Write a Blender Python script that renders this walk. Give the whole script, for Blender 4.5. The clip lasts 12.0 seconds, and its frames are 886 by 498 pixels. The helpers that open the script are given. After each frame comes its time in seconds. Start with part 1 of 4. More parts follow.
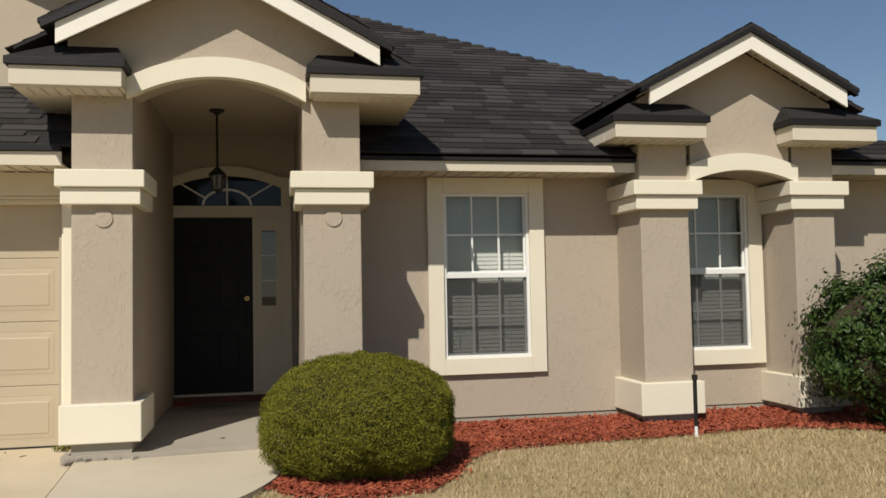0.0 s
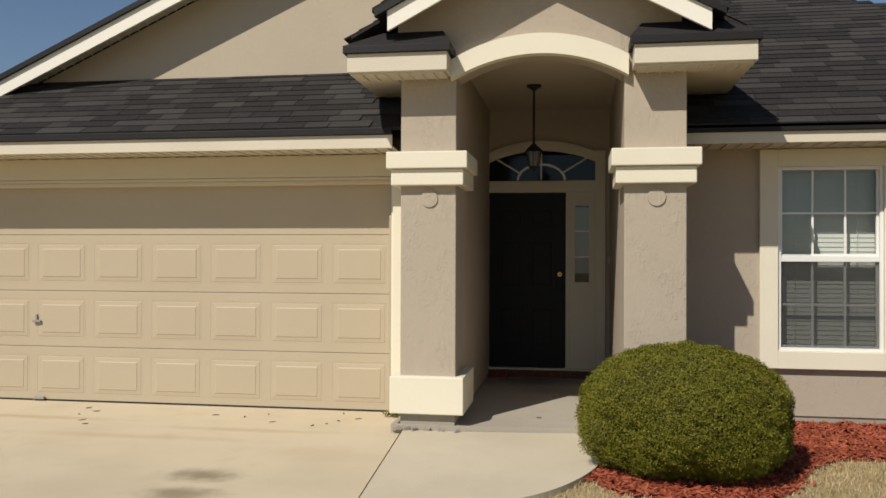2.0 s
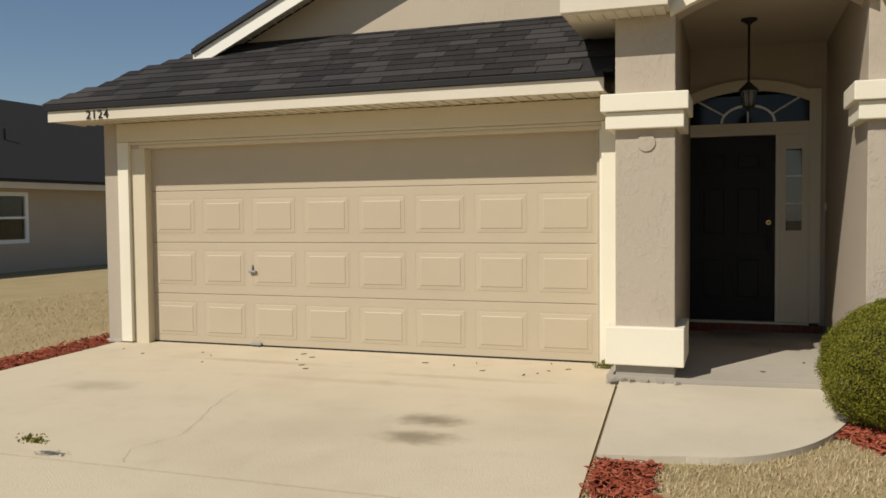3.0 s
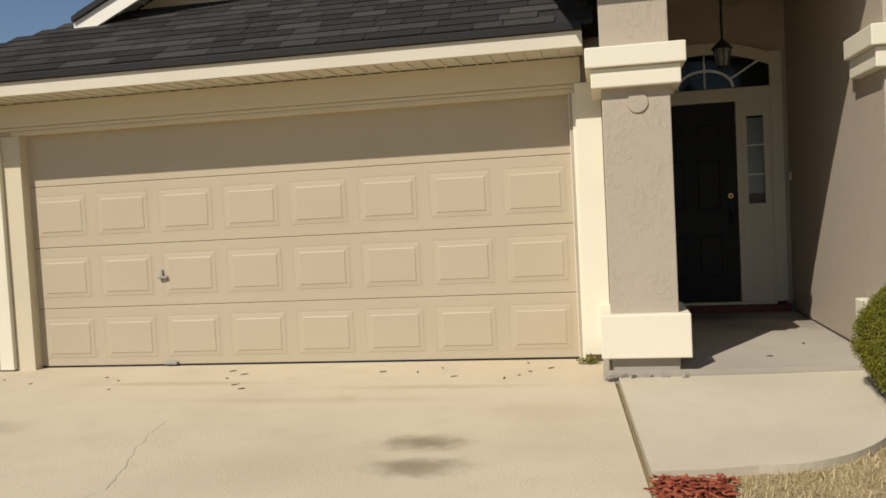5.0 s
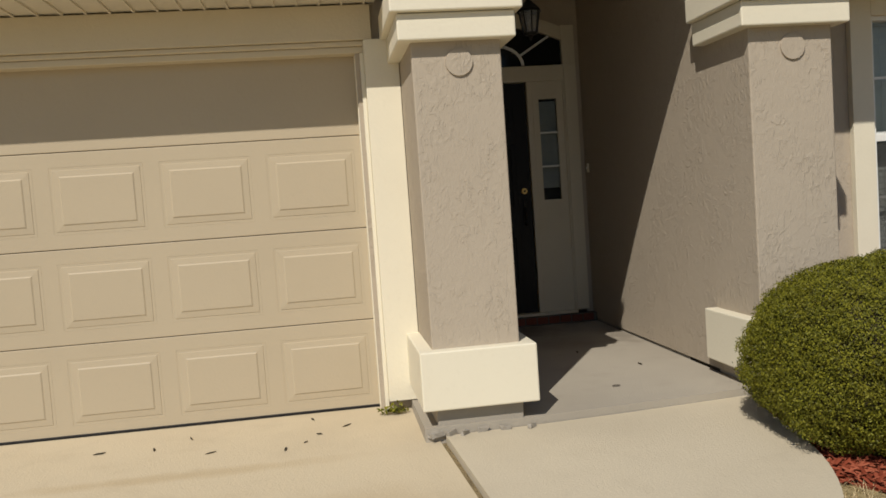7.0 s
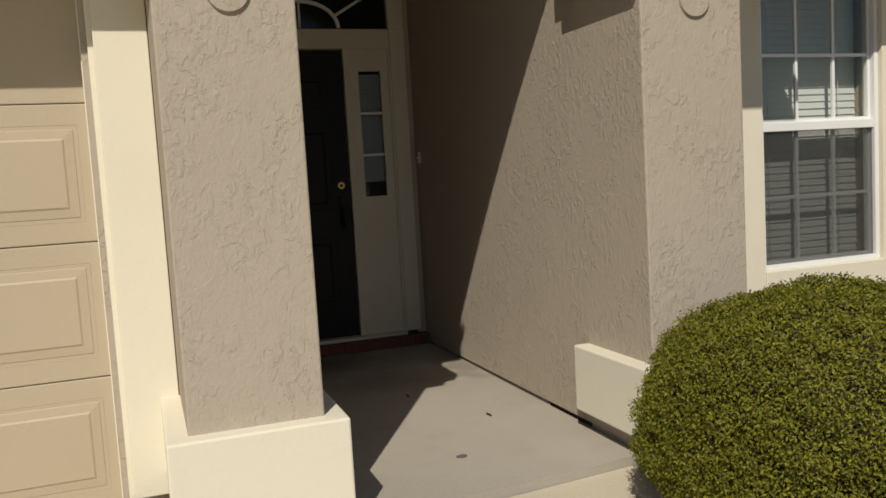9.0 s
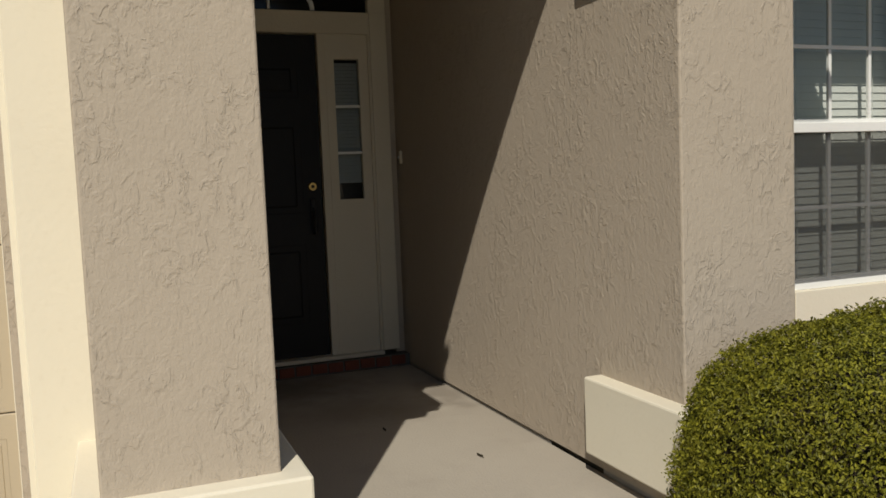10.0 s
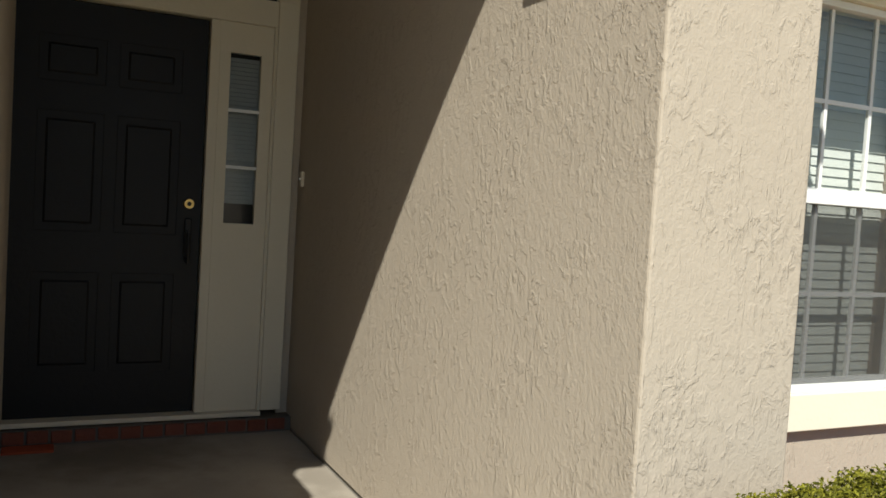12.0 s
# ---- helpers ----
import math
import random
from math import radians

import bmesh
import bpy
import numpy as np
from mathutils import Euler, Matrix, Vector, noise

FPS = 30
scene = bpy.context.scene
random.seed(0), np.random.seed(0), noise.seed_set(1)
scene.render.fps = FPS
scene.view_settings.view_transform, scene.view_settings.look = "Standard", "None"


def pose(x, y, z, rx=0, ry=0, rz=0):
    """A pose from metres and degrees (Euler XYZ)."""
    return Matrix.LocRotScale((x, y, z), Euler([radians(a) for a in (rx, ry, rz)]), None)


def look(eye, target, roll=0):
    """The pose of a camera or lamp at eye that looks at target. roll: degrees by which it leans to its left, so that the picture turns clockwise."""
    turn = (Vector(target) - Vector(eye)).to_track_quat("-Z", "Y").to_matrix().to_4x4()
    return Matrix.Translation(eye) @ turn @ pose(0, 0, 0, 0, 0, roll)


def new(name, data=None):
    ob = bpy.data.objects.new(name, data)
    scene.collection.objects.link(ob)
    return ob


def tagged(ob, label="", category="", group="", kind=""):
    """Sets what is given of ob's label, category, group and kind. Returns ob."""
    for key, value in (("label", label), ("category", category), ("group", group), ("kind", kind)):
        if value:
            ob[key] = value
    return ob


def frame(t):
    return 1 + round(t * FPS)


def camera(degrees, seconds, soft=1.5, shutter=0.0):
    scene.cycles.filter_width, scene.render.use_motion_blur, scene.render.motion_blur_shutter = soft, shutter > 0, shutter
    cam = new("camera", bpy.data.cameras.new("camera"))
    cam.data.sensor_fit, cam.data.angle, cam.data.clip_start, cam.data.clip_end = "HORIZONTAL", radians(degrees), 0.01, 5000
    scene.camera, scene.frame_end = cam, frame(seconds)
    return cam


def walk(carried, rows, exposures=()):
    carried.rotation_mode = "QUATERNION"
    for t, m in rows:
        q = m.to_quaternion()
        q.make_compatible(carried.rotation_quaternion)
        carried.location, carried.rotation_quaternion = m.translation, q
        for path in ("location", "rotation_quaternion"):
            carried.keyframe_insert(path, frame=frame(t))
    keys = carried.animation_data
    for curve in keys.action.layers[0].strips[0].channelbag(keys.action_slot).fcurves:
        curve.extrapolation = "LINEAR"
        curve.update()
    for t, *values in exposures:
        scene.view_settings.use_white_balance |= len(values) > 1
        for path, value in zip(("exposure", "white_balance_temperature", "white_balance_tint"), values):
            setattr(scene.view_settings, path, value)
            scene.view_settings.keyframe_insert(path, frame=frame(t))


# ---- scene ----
cam = camera(56.0, 12.0, soft=1.6)
PATH = [
    (0, (0.855, 0.593, 1.401), (1.247, 2.551, 1.497), -1.1),
    (0.5, (0.842, 0.595, 1.391), (1.228, 2.555, 1.488), -1.0),
    (1, (0.78, 0.765, 1.452), (1.042, 2.745, 1.538), -0.3),
    (1.5, (0.741, 0.855, 1.487), (0.742, 2.854, 1.556), 0.3),
    (2, (0.701, 0.857, 1.547), (0.385, 2.832, 1.563), 0.2),
    (2.5, (0.364, 0.87, 1.501), (-0.224, 2.782, 1.454), -0.2),
    (2.7, (0.271, 0.843, 1.498), (-0.389, 2.73, 1.425), -0.5),
    (4.3, (-0.458, 1.208, 1.347), (-0.998, 3.131, 1.236), -1.8),
    (4.5, (-0.573, 1.321, 1.344), (-1.061, 3.257, 1.238), -2.2),
    (5, (-0.772, 1.697, 1.35), (-1.153, 3.658, 1.255), -3.0),
    (5.5, (-1.01, 2.12, 1.369), (-1.275, 4.101, 1.284), -3.6),
    (6, (-1.179, 2.516, 1.38), (-1.304, 4.511, 1.306), -3.9),
    (6.5, (-1.242, 2.939, 1.411), (-1.177, 4.936, 1.319), -4.2),
    (7, (-1.247, 3.413, 1.34), (-0.973, 5.39, 1.214), -4.0),
    (7.5, (-1.182, 3.792, 1.328), (-0.715, 5.73, 1.166), -3.6),
    (7.7, (-1.154, 3.874, 1.339), (-0.626, 5.795, 1.17), -3.4),
    (9.5, (-0.726, 5.148, 1.378), (-0.04, 7.018, 1.204), -3.1),
    (10, (-0.67, 5.405, 1.333), (0.06, 7.26, 1.172), -2.3),
    (10.5, (-0.622, 5.737, 1.334), (0.211, 7.549, 1.181), -0.6),
    (11, (-0.507, 5.98, 1.341), (0.381, 7.768, 1.217), 0.7),
    (11.5, (-0.326, 6.063, 1.4), (0.516, 7.872, 1.272), 2.5),
    (12, (-0.166, 6.183, 1.393), (0.703, 7.982, 1.295), 3.5),
]
walk(cam, [(t, look(eye, target, roll)) for t, eye, target, roll in PATH],
     exposures=[(0, 0.06, 6350, 10), (2.5, 0.06, 6350, 10), (4.5, 0.10, 6350, 10), (7.0, -0.13, 6350, 10), (7.5, -0.18, 6350, 10), (9.5, -0.13, 6350, 10), (10.5, -0.07, 6300, 9), (11.0, 0.28, 6300, 8), (11.5, 0.55, 6150, 7), (12, 0.72, 6050, 6)])

# ---- world, sun ----
SUN_TO = Vector((-0.56, -1.0, 1.165)).normalized()
world = bpy.data.worlds.new("world")
scene.world = world
world.use_nodes = True
wn = world.node_tree.nodes
sky = wn.new("ShaderNodeTexSky")
sky.sky_type = "NISHITA"
sky.sun_disc = False
sky.sun_elevation = math.asin(SUN_TO.z)
sky.sun_rotation = math.atan2(SUN_TO.x, SUN_TO.y)
sky.air_density, sky.dust_density, sky.ozone_density = 1.0, 0.3, 2.0
wn["Background"].inputs["Strength"].default_value = 0.064
world.node_tree.links.new(sky.outputs[0], wn["Background"].inputs["Color"])
sun_data = bpy.data.lights.new("sun", "SUN")
sun_data.energy, sun_data.angle, sun_data.color = 4.2, radians(0.5), (1.0, 0.925, 0.81)
sun = new("sun", sun_data)
sun.matrix_world = look((-20, -26, 36), Vector((-20, -26, 36)) - SUN_TO)

# ---- materials ----


def rgb(h):
    c = [int(h[i:i + 2], 16) / 255 for i in (0, 2, 4)]
    return tuple(v / 12.92 if v <= 0.04045 else ((v + 0.055) / 1.055) ** 2.2 for v in c) + (1.0,)


class Mat:
    """Small wrapper that builds a node material."""

    def __init__(self, name, color, rough=0.8, metal=0.0, spec=0.3):
        self.m = bpy.data.materials.new(name)
        self.m.use_nodes = True
        self.t = self.m.node_tree
        self.b = self.t.nodes["Principled BSDF"]
        self.b.inputs["Base Color"].default_value = color
        self.b.inputs["Roughness"].default_value = rough
        self.b.inputs["Metallic"].default_value = metal
        self.b.inputs["Specular IOR Level"].default_value = spec
        self.color = None
        self.base = color
        self.normal = None

    def node(self, kind, **inputs):
        n = self.t.nodes.new(kind)
        for k, v in inputs.items():
            n.inputs[k.replace("_", " ")].default_value = v
        return n

    def link(self, a, b):
        self.t.links.new(a, b)

    def coords(self, scale=(1, 1, 1)):
        g = self.node("ShaderNodeNewGeometry")
        mp = self.node("ShaderNodeMapping")
        mp.inputs["Scale"].default_value = scale
        self.link(g.outputs["Position"], mp.inputs["Vector"])
        return mp.outputs["Vector"]

    def noise(self, size, detail=3.0, stretch=(1, 1, 1), rough=0.55, distort=0.0):
        n = self.node("ShaderNodeTexNoise", Scale=1.0 / size, Detail=detail, Roughness=rough, Distortion=distort)
        self.link(self.coords(stretch), n.inputs["Vector"])
        return n.outputs["Fac"]

    def ramp(self, value, lo, hi, a=0.0, b=1.0):
        r = self.node("ShaderNodeMapRange")
        r.interpolation_type = "SMOOTHSTEP"
        for k, v in (("From Min", lo), ("From Max", hi), ("To Min", a), ("To Max", b)):
            r.inputs[k].default_value = v
        self.link(value, r.inputs["Value"])
        return r.outputs["Result"]

    def mix(self, fac, color):
        """Mixes color over what the base is so far, by fac."""
        x = self.node("ShaderNodeMix")
        x.data_type = "RGBA"
        if self.color is None:
            x.inputs["A"].default_value = self.base
        else:
            self.link(self.color, x.inputs["A"])
        if isinstance(color, tuple):
            x.inputs["B"].default_value = color
        else:
            self.link(color, x.inputs["B"])
        self.link(fac, x.inputs["Factor"])
        self.color = x.outputs["Result"]
        self.link(self.color, self.b.inputs["Base Color"])
        return self

    def bump(self, height, distance=0.005, strength=1.0):
        n = self.node("ShaderNodeBump", Distance=distance, Strength=strength)
        self.link(height, n.inputs["Height"])
        if self.normal is not None:
            self.link(self.normal, n.inputs["Normal"])
        self.normal = n.outputs["Normal"]
        self.link(self.normal, self.b.inputs["Normal"])
        return self

    def random_piece(self):
        return self.node("ShaderNodeObjectInfo").outputs["Random"]

    def random_island(self):
        return self.node("ShaderNodeNewGeometry").outputs["Random Per Island"]


def stucco(name, color, dark, light, relief=1.0):
    """Knock-down stucco: flat trowelled patches, torn ridges drawn upright, fine sand."""
    m = Mat(name, color, 0.92, spec=0.15)
    m.mix(m.ramp(m.noise(1.3, 4), 0.35, 0.75, 0, 0.5), dark)
    m.mix(m.ramp(m.noise(0.05, 4), 0.4, 0.8, 0, 0.3), light)
    # torn plateaus with ragged edges, in some areas only
    plateaus = m.ramp(m.noise(0.036, 6, (1, 1, 0.65), 0.62, 0.7), 0.47, 0.62)
    areas = m.ramp(m.noise(0.25, 3), 0.38, 0.60, 0.2, 1.0)
    drawn = m.ramp(m.noise(0.015, 4, (1, 1, 0.22), 0.55, 0.8), 0.56, 0.72)
    streaks = m.ramp(m.noise(0.33, 2, (1, 1, 0.5)), 0.46, 0.62)
    for mask, relief_of, height in ((areas, plateaus, 0.0017), (streaks, drawn, 0.0016)):
        both = m.node("ShaderNodeMath")
        both.operation = "MULTIPLY"
        m.link(mask, both.inputs[0])
        m.link(relief_of, both.inputs[1])
        m.bump(both.outputs[0], height * relief)
    m.bump(m.noise(0.015, 4, (1, 1, 0.6), 0.6, 0.4), 0.0024 * relief)
    m.bump(m.noise(0.007, 3), 0.0012)
    return m.m


STUCCO = stucco("stucco_tan", (0.428, 0.365, 0.284, 1), (0.392, 0.333, 0.258, 1), (0.468, 0.402, 0.315, 1))
STUCCO_PALE = stucco("stucco_gable", (0.47, 0.40, 0.30, 1), (0.42, 0.355, 0.265, 1), (0.50, 0.43, 0.33, 1), 0.7)


def paint(name, color, dirt, rough=0.6, relief=0.001, spec=0.3):
    m = Mat(name, color, rough, spec=spec)
    m.mix(m.ramp(m.noise(0.9, 5), 0.4, 0.8, 0, 0.5), dirt)
    m.mix(m.ramp(m.noise(0.03, 4), 0.55, 0.8, 0, 0.3), dirt)
    m.bump(m.noise(0.02, 4), relief * 2)
    return m.m


CREAM = paint("cream_paint", (0.74, 0.685, 0.54, 1), (0.66, 0.60, 0.46, 1), 0.65, 0.0006)
TRIM = paint("beige_trim_paint", (0.60, 0.52, 0.37, 1), (0.52, 0.45, 0.32, 1))
FASCIA = paint("fascia_paint", (0.62, 0.56, 0.44, 1), (0.52, 0.46, 0.35, 1))
WHITE_FASCIA = paint("white_fascia_paint", (0.80, 0.76, 0.66, 1), (0.70, 0.65, 0.54, 1))
GARAGE = paint("garage_door_paint", (0.46, 0.385, 0.27, 1), (0.42, 0.35, 0.245, 1), 0.55, 0.0006)
VINYL = paint("white_vinyl", (0.78, 0.78, 0.74, 1), (0.68, 0.67, 0.62, 1), 0.4, 0.0003)
DOOR_TRIM = paint("door_frame_paint", (0.62, 0.56, 0.43, 1), (0.54, 0.48, 0.36, 1), 0.5)
# black door paint, also on the sheets that stand in for unlit rooms
BLACK_PAINT = paint("black_door_and_unlit_room", (0.0055, 0.005, 0.005, 1), (0.009, 0.008, 0.0075, 1), 0.52, 0.001, 0.27)
BLACK_METAL = paint("black_metal", (0.012, 0.011, 0.010, 1), (0.03, 0.027, 0.023, 1), 0.5)
DRIP = paint("dark_drip_edge", (0.010, 0.009, 0.009, 1), (0.02, 0.017, 0.015, 1), 0.55)
BRASS = Mat("brass", (0.55, 0.38, 0.14, 1), 0.3, 1.0).m
STEEL = paint("grey_steel", (0.30, 0.29, 0.27, 1), (0.18, 0.15, 0.12, 1), 0.4)
NUMBER = Mat("number_black", (0.015, 0.014, 0.013, 1), 0.5).m


def soffit_material():
    m = Mat("soffit_vinyl", (0.62, 0.57, 0.46, 1), 0.6)
    m.mix(m.ramp(m.noise(0.5, 4), 0.4, 0.8, 0, 0.4), (0.54, 0.49, 0.38, 1))
    return m.m


SOFFIT = soffit_material()


def shingle_material(name, island):
    m = Mat(name, (0.024, 0.022, 0.0215, 1), 0.95, spec=0.12)
    r = m.random_island() if island else m.random_piece()
    m.mix(m.ramp(r, 0.25, 1.0, 0, 0.9), (0.060, 0.055, 0.051, 1))
    m.mix(m.ramp(m.noise(0.012, 3), 0.5, 0.75, 0, 0.6), (0.09, 0.083, 0.076, 1))
    m.mix(m.ramp(m.noise(1.1, 4), 0.45, 0.75, 0, 0.4), (0.028, 0.026, 0.026, 1))
    m.bump(m.noise(0.006, 2), 0.004)
    return m.m


SHINGLE = shingle_material("asphalt_shingle", True)
SHINGLE_PIECE = shingle_material("asphalt_shingle_piece", False)


def concrete(name, color, stain, joint=False):
    m = Mat(name, color, 0.9, spec=0.2)
    m.mix(m.ramp(m.noise(1.6, 5), 0.4, 0.75, 0, 0.6), stain)
    m.mix(m.ramp(m.noise(0.25, 5), 0.5, 0.8, 0, 0.35), stain)
    m.mix(m.ramp(m.noise(0.01, 3), 0.55, 0.8, 0, 0.35), tuple(c * 0.75 for c in color[:3]) + (1,))
    m.bump(m.noise(0.012, 4), 0.003)
    return m


DRIVE_M = concrete("driveway_concrete", (0.56, 0.476, 0.336, 1), (0.43, 0.355, 0.245, 1))


def stain(m, sx, sy, rx, ry, k, color):
    """A soft-edged stain of wandering outline at a place of the plan."""
    mp = m.node("ShaderNodeMapping")
    mp.inputs["Location"].default_value = (-sx / rx, -sy / ry, 0)
    mp.inputs["Scale"].default_value = (1 / rx, 1 / ry, 0)
    g = m.node("ShaderNodeNewGeometry")
    m.link(g.outputs["Position"], mp.inputs["Vector"])
    ln = m.node("ShaderNodeVectorMath")
    ln.operation = "LENGTH"
    m.link(mp.outputs["Vector"], ln.inputs[0])
    wob = m.node("ShaderNodeMath")
    wob.operation = "ADD"
    m.link(ln.outputs["Value"], wob.inputs[0])
    m.link(m.noise(0.15, 4), wob.inputs[1])
    m.mix(m.ramp(wob.outputs[0], 0.6, 1.5, k, 0), color)


# two oil stains and a brownish film
for sx, sy, rx, ry, k in ((-1.82, 6.24, 0.36, 0.22, 0.8), (-1.77, 5.82, 0.40, 0.20, 0.78), (-4.9, 6.5, 0.5, 0.25, 0.3)):
    stain(DRIVE_M, sx, sy, rx, ry, k, (0.20, 0.16, 0.10, 1))
# rusty drift lines along the garage door
for sx, sy, rx, ry, k in ((-4.2, 7.75, 1.3, 0.10, 0.5), (-2.0, 7.55, 1.2, 0.09, 0.45), (-2.9, 7.2, 1.6, 0.12, 0.35), (-1.2, 6.9, 0.6, 0.3, 0.3)):
    stain(DRIVE_M, sx, sy, rx, ry, k, (0.40, 0.30, 0.17, 1))
DRIVE = DRIVE_M.m
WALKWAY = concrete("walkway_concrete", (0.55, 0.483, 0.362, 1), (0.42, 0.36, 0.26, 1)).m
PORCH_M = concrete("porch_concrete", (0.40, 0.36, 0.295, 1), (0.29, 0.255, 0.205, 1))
# grime before the door and along the side wall, also deepening the porch shade
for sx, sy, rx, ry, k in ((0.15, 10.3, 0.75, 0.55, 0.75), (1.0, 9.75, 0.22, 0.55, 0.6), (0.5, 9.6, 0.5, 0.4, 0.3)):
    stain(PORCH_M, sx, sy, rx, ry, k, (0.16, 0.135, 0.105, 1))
PORCH = PORCH_M.m
FOOTING = concrete("footing_concrete", (0.36, 0.33, 0.28, 1), (0.24, 0.21, 0.17, 1)).m
JOINT = concrete("joint_dirt", (0.085, 0.068, 0.046, 1), (0.05, 0.042, 0.03, 1)).m
BRICK = paint("red_brick", (0.17, 0.055, 0.035, 1), (0.11, 0.045, 0.03, 1), 0.9, 0.004)
MORTAR = concrete("mortar", (0.13, 0.115, 0.095, 1), (0.09, 0.08, 0.065, 1)).m
ASPHALT = concrete("road_asphalt", (0.06, 0.058, 0.055, 1), (0.045, 0.044, 0.042, 1)).m


def chips_material():
    m = Mat("red_mulch", (0.21, 0.045, 0.022, 1), 0.9, spec=0.15)
    m.mix(m.ramp(m.random_island(), 0.2, 1.0, 0, 0.85), (0.40, 0.12, 0.065, 1))
    m.mix(m.ramp(m.noise(0.3, 3), 0.5, 0.7, 0, 0.4), (0.14, 0.035, 0.02, 1))
    return m.m


def soil_material():
    m = Mat("mulch_bed", (0.16, 0.037, 0.02, 1), 0.95, spec=0.1)
    m.mix(m.ramp(m.noise(0.03, 4), 0.35, 0.7), (0.28, 0.075, 0.04, 1))
    m.bump(m.noise(0.025, 4), 0.02)
    return m.m


MULCH, SOIL = chips_material(), soil_material()


def lawn_material():
    m = Mat("dormant_lawn", (0.36, 0.275, 0.145, 1), 0.95, spec=0.1)
    m.mix(m.ramp(m.noise(0.9, 4), 0.45, 0.7, 0, 0.7), (0.29, 0.23, 0.11, 1))
    m.mix(m.ramp(m.noise(0.02, 4, (1, 1, 1)), 0.4, 0.7, 0, 0.6), (0.47, 0.37, 0.21, 1))
    m.mix(m.ramp(m.noise(5, 3), 0.5, 0.7, 0, 0.5), (0.20, 0.21, 0.07, 1))
    m.bump(m.noise(0.02, 4), 0.02)
    return m.m


LAWN = lawn_material()


def blade_material():
    m = Mat("dry_grass", (0.38, 0.29, 0.15, 1), 0.8, spec=0.15)
    m.mix(m.ramp(m.random_island(), 0, 1, 0, 0.9), (0.56, 0.45, 0.27, 1))
    m.mix(m.ramp(m.noise(0.6, 3), 0.5, 0.72, 0, 0.6), (0.26, 0.24, 0.09, 1))
    return m.m


BLADE = blade_material()


def leaf_material(name, a, b, c, rough=0.45):
    m = Mat(name, a, rough, spec=0.25)
    m.mix(m.ramp(m.random_island(), 0.1, 1.0, 0, 0.9), b)
    m.mix(m.ramp(m.noise(0.15, 3), 0.45, 0.75, 0, 0.5), c)
    m.b.inputs["Subsurface Weight"].default_value = 0.0
    return m.m


LEAF = leaf_material("boxwood_leaf", (0.080, 0.084, 0.007, 1), (0.235, 0.222, 0.017, 1), (0.150, 0.128, 0.012, 1), 0.55)
LEAF_DARK = leaf_material("holly_leaf", (0.018, 0.040, 0.008, 1), (0.055, 0.09, 0.018, 1), (0.03, 0.05, 0.010, 1), 0.4)
TWIG = paint("twig", (0.035, 0.028, 0.015, 1), (0.05, 0.035, 0.02, 1), 0.9)
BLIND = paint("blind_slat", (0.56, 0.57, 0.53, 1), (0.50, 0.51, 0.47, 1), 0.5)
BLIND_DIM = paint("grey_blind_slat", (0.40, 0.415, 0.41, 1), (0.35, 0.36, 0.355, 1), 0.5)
ROOM = paint("room_wall", (0.35, 0.33, 0.30, 1), (0.30, 0.28, 0.26, 1))


def glass_material():
    m = Mat("window_glass", (1, 1, 1, 1), 0.02)
    t = m.node("ShaderNodeBsdfTransparent")
    t.inputs["Color"].default_value = (0.92, 0.95, 0.94, 1)
    g = m.node("ShaderNodeBsdfGlossy", Roughness=0.01)
    fr = m.node("ShaderNodeFresnel", IOR=1.6)
    x = m.node("ShaderNodeMixShader")
    m.link(fr.outputs[0], x.inputs[0])
    m.link(t.outputs[0], x.inputs[1])
    m.link(g.outputs[0], x.inputs[2])
    m.link(x.outputs[0], m.t.nodes["Material Output"].inputs["Surface"])
    return m.m


def screen_material():
    m = Mat("insect_screen", (0.05, 0.05, 0.05, 1), 0.8)
    m.b.inputs["Alpha"].default_value = 0.36
    return m.m


GLASS, SCREEN = glass_material(), screen_material()
# opaque near-black glass: the dark of the room behind is in its colour
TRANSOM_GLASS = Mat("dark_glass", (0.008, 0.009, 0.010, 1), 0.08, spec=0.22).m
LAMP_GLASS = Mat("lamp_glass", (0.5, 0.5, 0.48, 1), 0.15)
LAMP_GLASS.b.inputs["Transmission Weight"].default_value = 0.7
LAMP_GLASS = LAMP_GLASS.m

# ---- mesh helpers ----


def add_box(bm, x0, x1, y0, y1, z0, z1, bevel=0.0):
    v = [bm.verts.new((x, y, z)) for x in (x0, x1) for y in (y0, y1) for z in (z0, z1)]
    fs = [bm.faces.new([v[i] for i in q]) for q in
          ((0, 1, 3, 2), (4, 6, 7, 5), (0, 4, 5, 1), (2, 3, 7, 6), (0, 2, 6, 4), (1, 5, 7, 3))]
    if bevel:
        es = {e for f in fs for e in f.edges}
        bmesh.ops.bevel(bm, geom=list(es), offset=bevel, segments=2, profile=0.5, affect="EDGES")
    return bm


def box(x0, x1, y0, y1, z0, z1, bevel=0.0):
    return add_box(bmesh.new(), x0, x1, y0, y1, z0, z1, bevel)


def add_prism(bm, outline, axis, a, b):
    """Extrudes a closed outline of (u, v) along axis x, y or z from a to b."""
    def at(u, v, w):
        return {"x": (w, u, v), "y": (u, w, v), "z": (u, v, w)}[axis]
    lo = [bm.verts.new(at(u, v, a)) for u, v in outline]
    hi = [bm.verts.new(at(u, v, b)) for u, v in outline]
    n = len(outline)
    bm.faces.new(lo)
    bm.faces.new(hi[::-1])
    for i in range(n):
        bm.faces.new((lo[i], hi[i], hi[(i + 1) % n], lo[(i + 1) % n]))
    bmesh.ops.recalc_face_normals(bm, faces=bm.faces)
    return bm


def prism(outline, axis, a, b):
    return add_prism(bmesh.new(), outline, axis, a, b)


